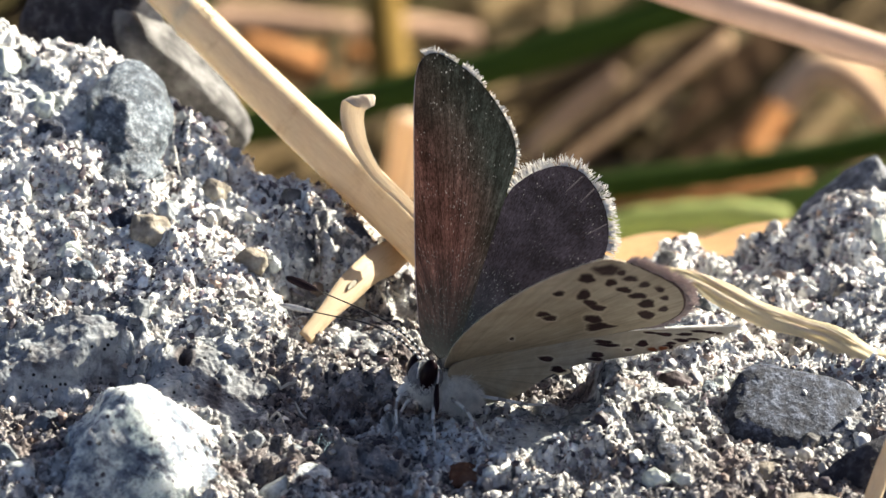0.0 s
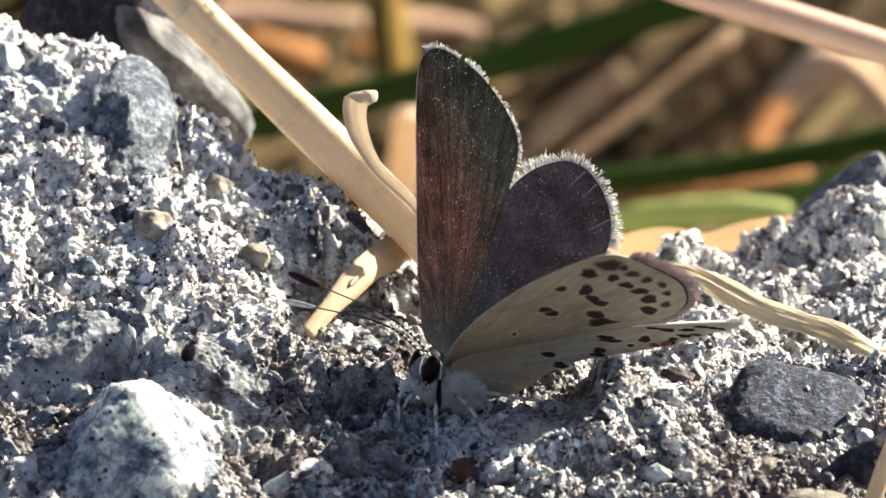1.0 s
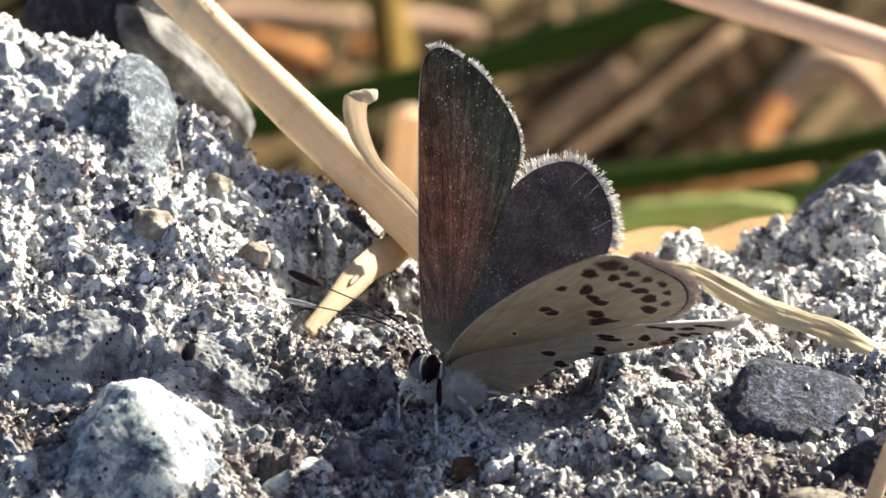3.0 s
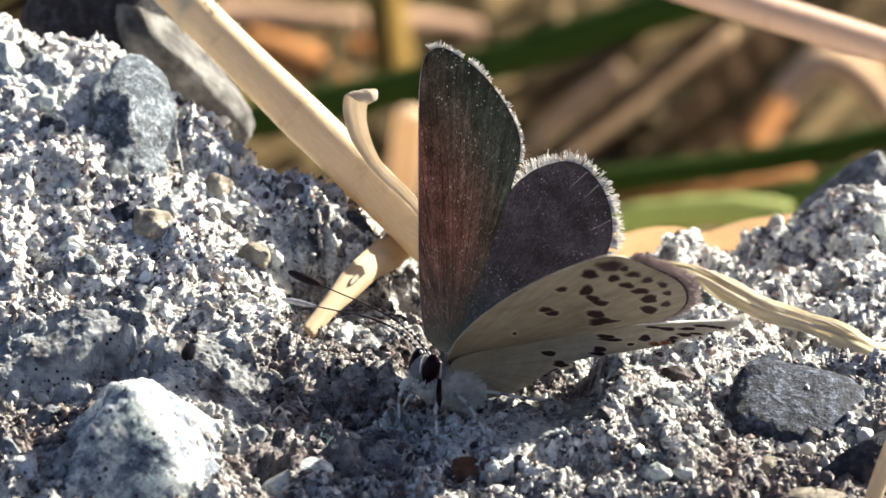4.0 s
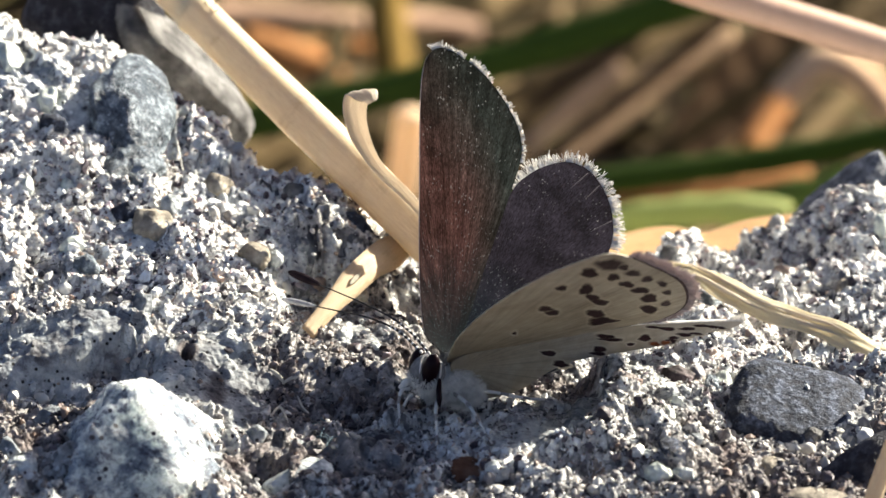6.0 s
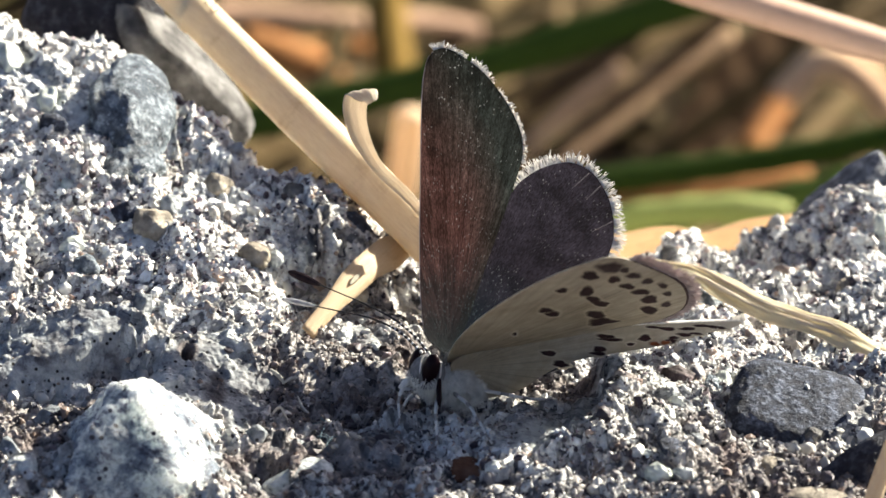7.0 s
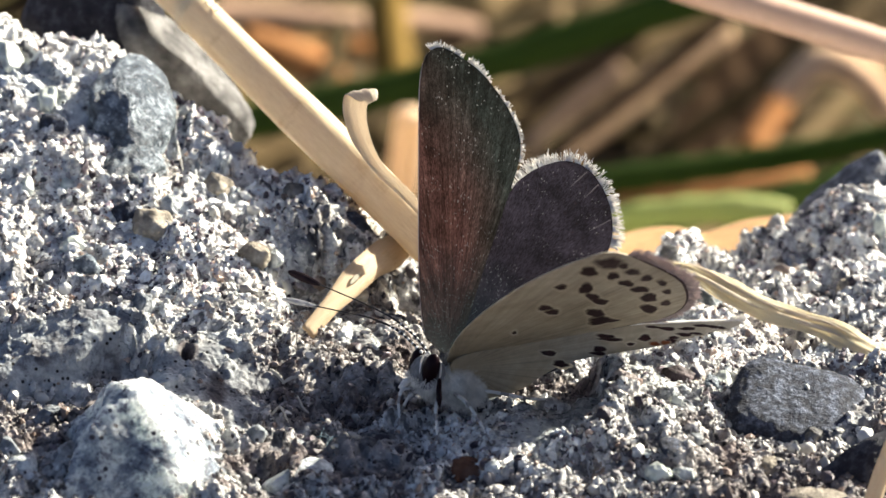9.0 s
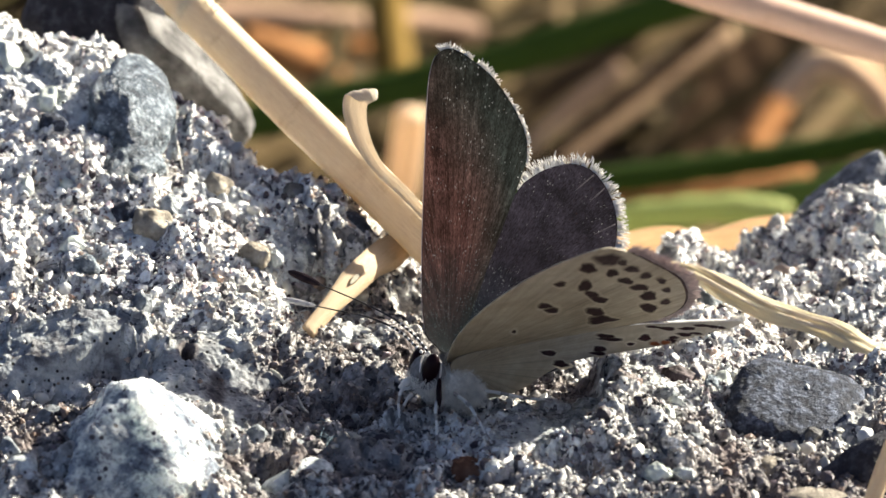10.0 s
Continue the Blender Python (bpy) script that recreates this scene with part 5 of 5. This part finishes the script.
    # palps, antennae and legs
    part("palp", tube("palp", [(-1.2, -1.75, 2.2), (-1.4, -2.1, 1.9), (-1.5, -2.35, 1.5), (-1.55, -2.5, 1.15)], [0.08, 0.13, 0.14, 0.05], EYE_BLACK, 8, 14), bf, "dark palp")
    part("palp", tube("palp", [(-1.9, -0.3, 1.75), (-2.3, -0.4, 1.7), (-2.7, -0.5, 1.5)], [0.16, 0.2, 0.08], FUZZ, 8, 10), bf, "white palp")
    for pts in ([(-1.3, -0.85, 3.1), (-1.5, 0.3, 3.55), (-1.85, 2.0, 3.85), (-2.35, 4.2, 3.85), (-2.75, 6.2, 3.7), (-3.2, 8.0, 3.6)], [(-1.5, -0.4, 3.05), (-1.9, 1.4, 3.5), (-2.4, 3.6, 3.4), (-3.0, 5.8, 3.0), (-3.6, 7.6, 2.7)]):
        a = part("antenna", tube("antenna", pts, [0.072, 0.052, 0.034, 0.034], ANTENNA, 8, 60), bf, "black antenna banded white")
        e = np.array(pts[-1])
        d = e - np.array(pts[-2])
        d /= np.linalg.norm(d)
        lower = pts[-1][2] < 3
        c = tube("club", [e - 0.1 * d, e + 0.5 * d, e + 1.2 * d, e + 2.0 * d, e + 2.4 * d], [0.05, 0.12, 0.15, 0.12, 0.04] if lower else [0.07, 0.17, 0.22, 0.18, 0.06], CLUB_PALE if lower else CLUB_DARK, 10, 20)
        part("club", c, a, "silvery antenna club" if lower else "dark antenna club")
    for pts in ([(-1.3, -1.75, 1.3), (-1.75, -2.5, 0.95), (-2.0, -3.2, 0.5), (-2.15, -3.55, 0.12), (-2.4, -4.0, 0.0)],
                [(-1.9, -0.6, 1.35), (-2.6, -0.7, 1.5), (-2.95, -1.0, 1.1), (-3.1, -1.4, 0.6), (-3.3, -1.8, 0.3)],
                [(-1.6, -0.5, 1.1), (-2.1, -0.3, 0.9), (-2.5, -0.3, 0.2), (-2.75, -0.35, -0.3)],
                [(-0.45, -1.7, 1.3), (-0.3, -2.7, 1.25), (-0.3, -3.9, 1.0), (-0.3, -4.8, 0.6), (-0.2, -5.4, 0.25)],
                [(1.0, -1.1, 1.0), (2.0, -1.8, 0.9), (3.3, -2.0, 0.5), (4.6, -2.2, 0.3)],
                [(0.8, 0.5, 1.0), (1.4, 1.6, 1.0), (2.0, 2.4, 0.4), (2.6, 2.9, 0.2)]):
        part("leg", tube("leg", pts, [0.1, 0.09, 0.072, 0.06, 0.045], LEG, 8, 26), bf, "thin grey banded leg")
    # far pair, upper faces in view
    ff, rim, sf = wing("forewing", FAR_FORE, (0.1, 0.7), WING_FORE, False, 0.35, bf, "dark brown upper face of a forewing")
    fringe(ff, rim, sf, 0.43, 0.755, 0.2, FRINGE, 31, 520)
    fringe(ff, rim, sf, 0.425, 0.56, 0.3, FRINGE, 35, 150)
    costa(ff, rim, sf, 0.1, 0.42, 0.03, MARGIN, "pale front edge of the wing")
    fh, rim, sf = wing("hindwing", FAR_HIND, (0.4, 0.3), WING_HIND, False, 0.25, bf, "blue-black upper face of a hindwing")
    fringe(fh, rim, sf, 0.19, 0.74, 0.48, FRINGE, 32, 900)
    for a, b in (((8.55, 7.2), (9.72, 7.88)), ((8.85, 4.86), (10.12, 5.25)), ((9.2, 6.6), (10.1, 7.15))):
        pts = [(a[0] + (b[0] - a[0]) * t, a[1] + (b[1] - a[1]) * t, sf(np.array(a) + (np.array(b) - np.array(a)) * t) + 0.03) for t in (0, 0.35, 0.7, 1)]
        part("vein", tube("vein", pts, [0.015, 0.03, 0.035, 0.02], VEIN, 6, 12), fh, "pale vein near the wing margin")
    # near pair, spotted lower faces in view
    nf, rim, sf = wing("forewing", NEAR_FORE, (0.2, 0.4), WING_FORE, True, 0.05, bf, "pale tan spotted underside of a forewing")
    fringe(nf, rim, sf, 0.42, 0.76, 0.52, MARGIN, 33, 1700, 0.14, 0)
    costa(nf, rim, sf, 0.43, 0.73, 0.07, MARGIN_LINE, "dark purple line along the wing margin")
    costa(nf, rim, sf, 0.06, 0.4, 0.032, COSTA_PALE, "pale front edge of the wing")
    rows = ((0.035, -0.019), (0.04, -0.106))
    costa(nf, rim, sf, 0.74, 0.97, 0.045, MARGIN_LINE, "dark hind edge of the forewing")
    for i, (x, y, a, b, taper) in enumerate([(2.1, 6.98, 12, 5, 0.2), (2.78, 6.02, 12, 5, -0.1), (1.68, 10.16, 12, 4.5, 0), (3.29, 9.18, 13, 9, 0.1), (4.23, 7.54, 13, 5.5, 0), (5.05, 6.44, 15, 5.5, 0.2), (5.58, 4.46, 18, 7, 0.2), (6.6, 2.85, 27, 7, 0.55), (1.83, 3.4, 4, 3, 0)]):
        spot(nf, sf, (x, y), (a + 5, b + 4.5), rows, SPOT_RING, 0.012, 60 + i, "ring", taper)
        spot(nf, sf, (x, y), (a, b), rows, SPOT, 0.03, 60 + i, "spot", taper)
    for i, (x, y, a, b) in enumerate([(2.41, 11.92, 17, 7), (4.14, 10.49, 11, 6.5), (5.43, 8.85, 15, 5), (6.69, 7.37, 16, 6), (7.86, 5.59, 18, 7), (8.67, 3.54, 16, 8)]):
        spot(nf, sf, (x, y), (a + 5, b + 4), rows, SPOT_RING, 0.012, 80 + i, "ring")
        spot(nf, sf, (x, y), (a, b), rows, SPOT, 0.03, 80 + i)
    for i, (x, y, a, b) in enumerate([(3.1, 12.75, 24, 10), (5.08, 10.59, 14, 6), (6.37, 9.12, 12, 5), (7.67, 7.8, 10, 5), (8.6, 6.07, 8, 5), (9.34, 4.06, 10, 5), (4.1, 11.9, 12, 5)]):
        spot(nf, sf, (x, y), (a, b), rows, SPOT_GREY, 0.03, 90 + i)
    nh, rim, sf = wing("hindwing", NEAR_HIND, (0.6, -0.6), WING_HIND, True, 0.03, bf, "pale tan spotted underside of a hindwing")
    costa(nh, rim, sf, 0.16, 0.36, 0.06, FRINGE, "pale front edge of the wing")
    fringe(nh, rim, sf, 0.3, 0.66, 0.26, FRINGE, 34, 420)
    rows = ((0.03, -0.007), (0.005, -0.035))
    for i, (x, y, a, b) in enumerate([(4.59, -0.02, 15, 4.5), (7.47, 0.4, 18, 4), (7.8, 0.14, 20, 3.5), (7.27, -0.32, 11, 6), (7.2, -0.56, 16, 3), (9.61, -0.13, 12, 5.5), (5.29, -0.8, 14, 6), (8.9, -0.35, 8, 2.5), (10.76, 0.18, 17, 3.2), (11.84, -0.03, 17, 2.8), (11.74, -0.36, 15, 3.2), (12.74, -0.04, 20, 2.6), (13.54, -0.3, 15, 3), (9.98, 0.44, 14, 2.5), (11.16, -0.42, 11, 2.6), (11.04, -0.6, 13, 4), (12.37, -0.42, 12, 2.5)]):
        spot(nh, sf, (x, y), (a + 4, b + 2.5), rows, SPOT_RING, 0.012, 100 + i, "ring")
        spot(nh, sf, (x, y), (a, b), rows, SPOT, 0.03, 100 + i)
    for i, (x, y) in enumerate([(10.2, -0.58), (10.75, -0.62)]):
        spot(nh, sf, (x, y), (13, 4), rows, SPOT_RUST, 0.035, 120 + i)
    return ff, fh, nf, nh


far_fore, far_hind, near_fore, near_hind = butterfly()


# ---------------------------------------------------------------- lint caught on the concrete
def lint():
    ob = new("lint")
    rng = np.random.default_rng(77)
    for x, y, dx, dy in ((-5.4, -0.4, 0.2, -2.2), (-5.2, -2.0, 0.35, -2.4), (-4.9, -3.6, 0.3, -2.2), (-5.7, -1.2, 0.9, -0.6), (-5.5, -2.6, 0.8, -1.0), (-5.0, -1.4, -0.5, -1.6), (-4.5, -2.6, -0.6, -0.9)):
        pts = []
        for i in range(5):
            px, py = x + dx * i / 4 + rng.normal(0, 0.08), y + dy * i / 4
            pts.append((px, py, float(height(np.array([px]), np.array([py]), False)[0]) + 0.3 + 0.2 * math.sin(i * 0.8)))
        part("fibre", tube("fibre", pts, [0.02, 0.03, 0.03, 0.015], LINT, 6, 20), ob)
    tagged(ob, "thin bluish fibres of lint caught on the concrete", "lint")


lint()


def resting(x, y, lift):
    """A place a little above the concrete (mm)."""
    p, _ = surface_at(np.array([x]), np.array([y]))
    return x, y, float(p[0, 2]) + lift


def slivers():
    """Splinters of straw and loose fibres on the concrete."""
    for k, (line, w, label) in enumerate([
        ([(-7.9, 3.1), (-7.5, 2.75), (-7.2, 2.25)], 0.2, "pale splinter of straw on the concrete"),
        ([(-7.3, 2.2), (-6.9, 2.35), (-6.45, 2.6)], 0.16, "pale splinter of straw on the concrete"),
        ([(-6.55, 1.15), (-6.3, 0.6), (-6.0, 0.1)], 0.14, "grey splinter of straw lying in shade"),
        ([(-7.7, -0.6), (-7.3, -0.75), (-6.9, -1.15)], 0.14, "curved grey splinter of straw lying in shade"),
        ([(-4.15, -1.6), (-3.85, -2.2), (-3.55, -3.0)], 0.22, "grey splinter of straw lying in shade"),
    ]):
        tagged(ribbon("straw_splinter", [resting(x, y, 0.22) for x, y in line], [w * 0.5, w, w, w * 0.4], STRAW_GREY, [(0.3, 0.5, 0.8)], 0.05, 0.25, 16, 5, 0.02, 30 + k), label, "straw", "straw splinters on the concrete")
    thread = tube("thread", [resting(x, y, 0.3) for x, y in ((-13.0, 20.4), (-13.05, 19.2), (-12.85, 18.2), (-12.6, 17.0))], [0.03, 0.05, 0.05, 0.02], FRINGE, 6, 24, None, 0.05, 3)
    tagged(thread, "thin white thread hanging over the concrete", "thread")
    fibre = tube("dry_fibre", [resting(x, y, 0.35) for x, y in ((9.5, -5.0), (10.3, -6.6), (11.2, -9.2))], [0.03, 0.035, 0.03, 0.02], HEAD_GREY, 6, 24)
    tagged(fibre, "long thin grey fibre lying across the concrete", "fibre")


slivers()


# ---------------------------------------------------------------- sand grains in the concrete
def grain_template(rng):
    bm = bmesh.new()
    bmesh.ops.create_icosphere(bm, subdivisions=1, radius=1.0)
    v = np.array([tuple(q.co) for q in bm.verts])
    f = np.array([[q.index for q in p.verts] for p in bm.faces])
    bm.free()
    return v, f


def grain_places(rng, n, lo, hi):
    x, y = rng.uniform(-22, 22, n * 3), rng.uniform(-10.3, 26.5, n * 3)
    keep = rng.uniform(0, 1, n * 3) < (0.15 + 0.85 * np.clip(vnoise(x / 4 + 9, y / 4, 71) + 0.5, 0, 1)) * (1 - 0.97 * smooth_patch(x, y)) * (1 - 0.45 * np.clip(height(x, y, False) / 8, 0, 1))
    x, y = x[keep][:n], y[keep][:n]
    n = len(x)
    r = np.clip(lo * np.exp(rng.normal(0, 0.55, n)), 0.05, hi)
    p, _ = surface_at(x, y)
    return p[:, 0], p[:, 1], p[:, 2], r


def sand():
    rng = np.random.default_rng(23)
    tv, tf = grain_template(rng)
    x, y, z, r = grain_places(rng, 30000, 0.08, 0.3)
    n = len(x)
    turns = np.linalg.qr(rng.normal(size=(n, 3, 3)))[0]
    scl = r[:, None] * rng.uniform(0.6, 1.25, (n, 3))
    v = tv[None] * (1 + 0.24 * rng.normal(size=(n, len(tv), 1)))
    v[:, :, 2] *= 0.8
    v = np.einsum("nij,nkj->nki", turns, v * scl[:, None, :])
    v += np.stack([x, y, z - 0.1 * r], -1)[:, None, :]
    f = tf[None] + (np.arange(n) * len(tv))[:, None, None]
    ob = mesh_object("sand", v.reshape(-1, 3).tolist(), f.reshape(-1, 3).tolist(), GRAIN_ISLAND, False)
    ob.data.attributes.new("light_and_dirt", "FLOAT", "POINT").data.foreach_set("value", np.repeat(light_and_dirt(x, y), len(tv)).astype(np.float32))
    part("sand", tagged(ob, kind="stuff"), lump, "countless angular sand grains in the concrete")
    # the larger grains, each a piece of its own
    kinds = []
    for i in range(10):
        w = tv * rng.uniform(0.65, 1.2, 3) * (1 + 0.13 * rng.normal(size=(len(tv), 1)))
        me = bpy.data.meshes.new("grain")
        me.from_pydata((w * MM).tolist(), [], tf.tolist())
        me.materials.append(GRAIN_SINGLE)
        me.shade_smooth()
        kinds.append(me)
    x, y, z, r = grain_places(rng, 300, 0.23, 0.42)
    for i in range(len(x)):
        g = new("grain", kinds[i % 10])
        g.parent = lump
        g.location = (x[i] * MM, y[i] * MM, (z[i] + 0.1 * r[i]) * MM)
        g.rotation_euler = rng.uniform(0, 6.28, 3)
        g.scale = (r[i],) * 3


sand()


# ---------------------------------------------------------------- what moves
def motions():
    """The wings shift a little on their hinges, and rise at the end."""
    # seconds, backward sweep of the far pair, rise of the far hindwing, rise of the near pair (degrees)
    beat = [(0.0, -0.55, 0, 0.1), (0.5, -0.4, 0, 0.0), (1.0, -0.6, 0, 0.2), (1.5, -0.3, 0, -0.1), (2.0, -0.1, 0, 0.0), (2.5, 0.0, 0, 0.0), (4.0, 0.0, 0, -0.2), (4.5, -0.1, 0, -0.2), (5.0, 0.2, 0, 0.0), (5.5, 0.2, 0, 0.35), (6.2, 0.4, 0, -0.1), (7.0, 0.6, 0.2, -0.55), (7.5, 0.0, 0, 0.0), (8.0, -0.3, 0, -0.2), (8.5, 0.0, 0, 0.55), (9.0, 0.0, 0.1, 0.35), (9.5, 0.5, 0.4, 0.55), (10.0, 1.75, 1.0, 1.1)]
    walk(far_fore, [(t, pose(*FAR_POSE, FAR_RX) @ pose(0, 0, 0, 0, 0, -a)) for t, a, h, b in beat])
    walk(far_hind, [(t, pose(0, 0.13 * MM, (HINGE_Z - 0.13) * MM, FAR_RX + h) @ pose(0, 0, 0, 0, 0, -a * 0.9)) for t, a, h, b in beat])
    walk(near_fore, [(t, pose(*NEAR_POSE, NEAR_RX - b)) for t, a, h, b in beat])
    walk(near_hind, [(t, pose(*HIND_POSE, HIND_RX - b * 0.4)) for t, a, h, b in beat])


motions()
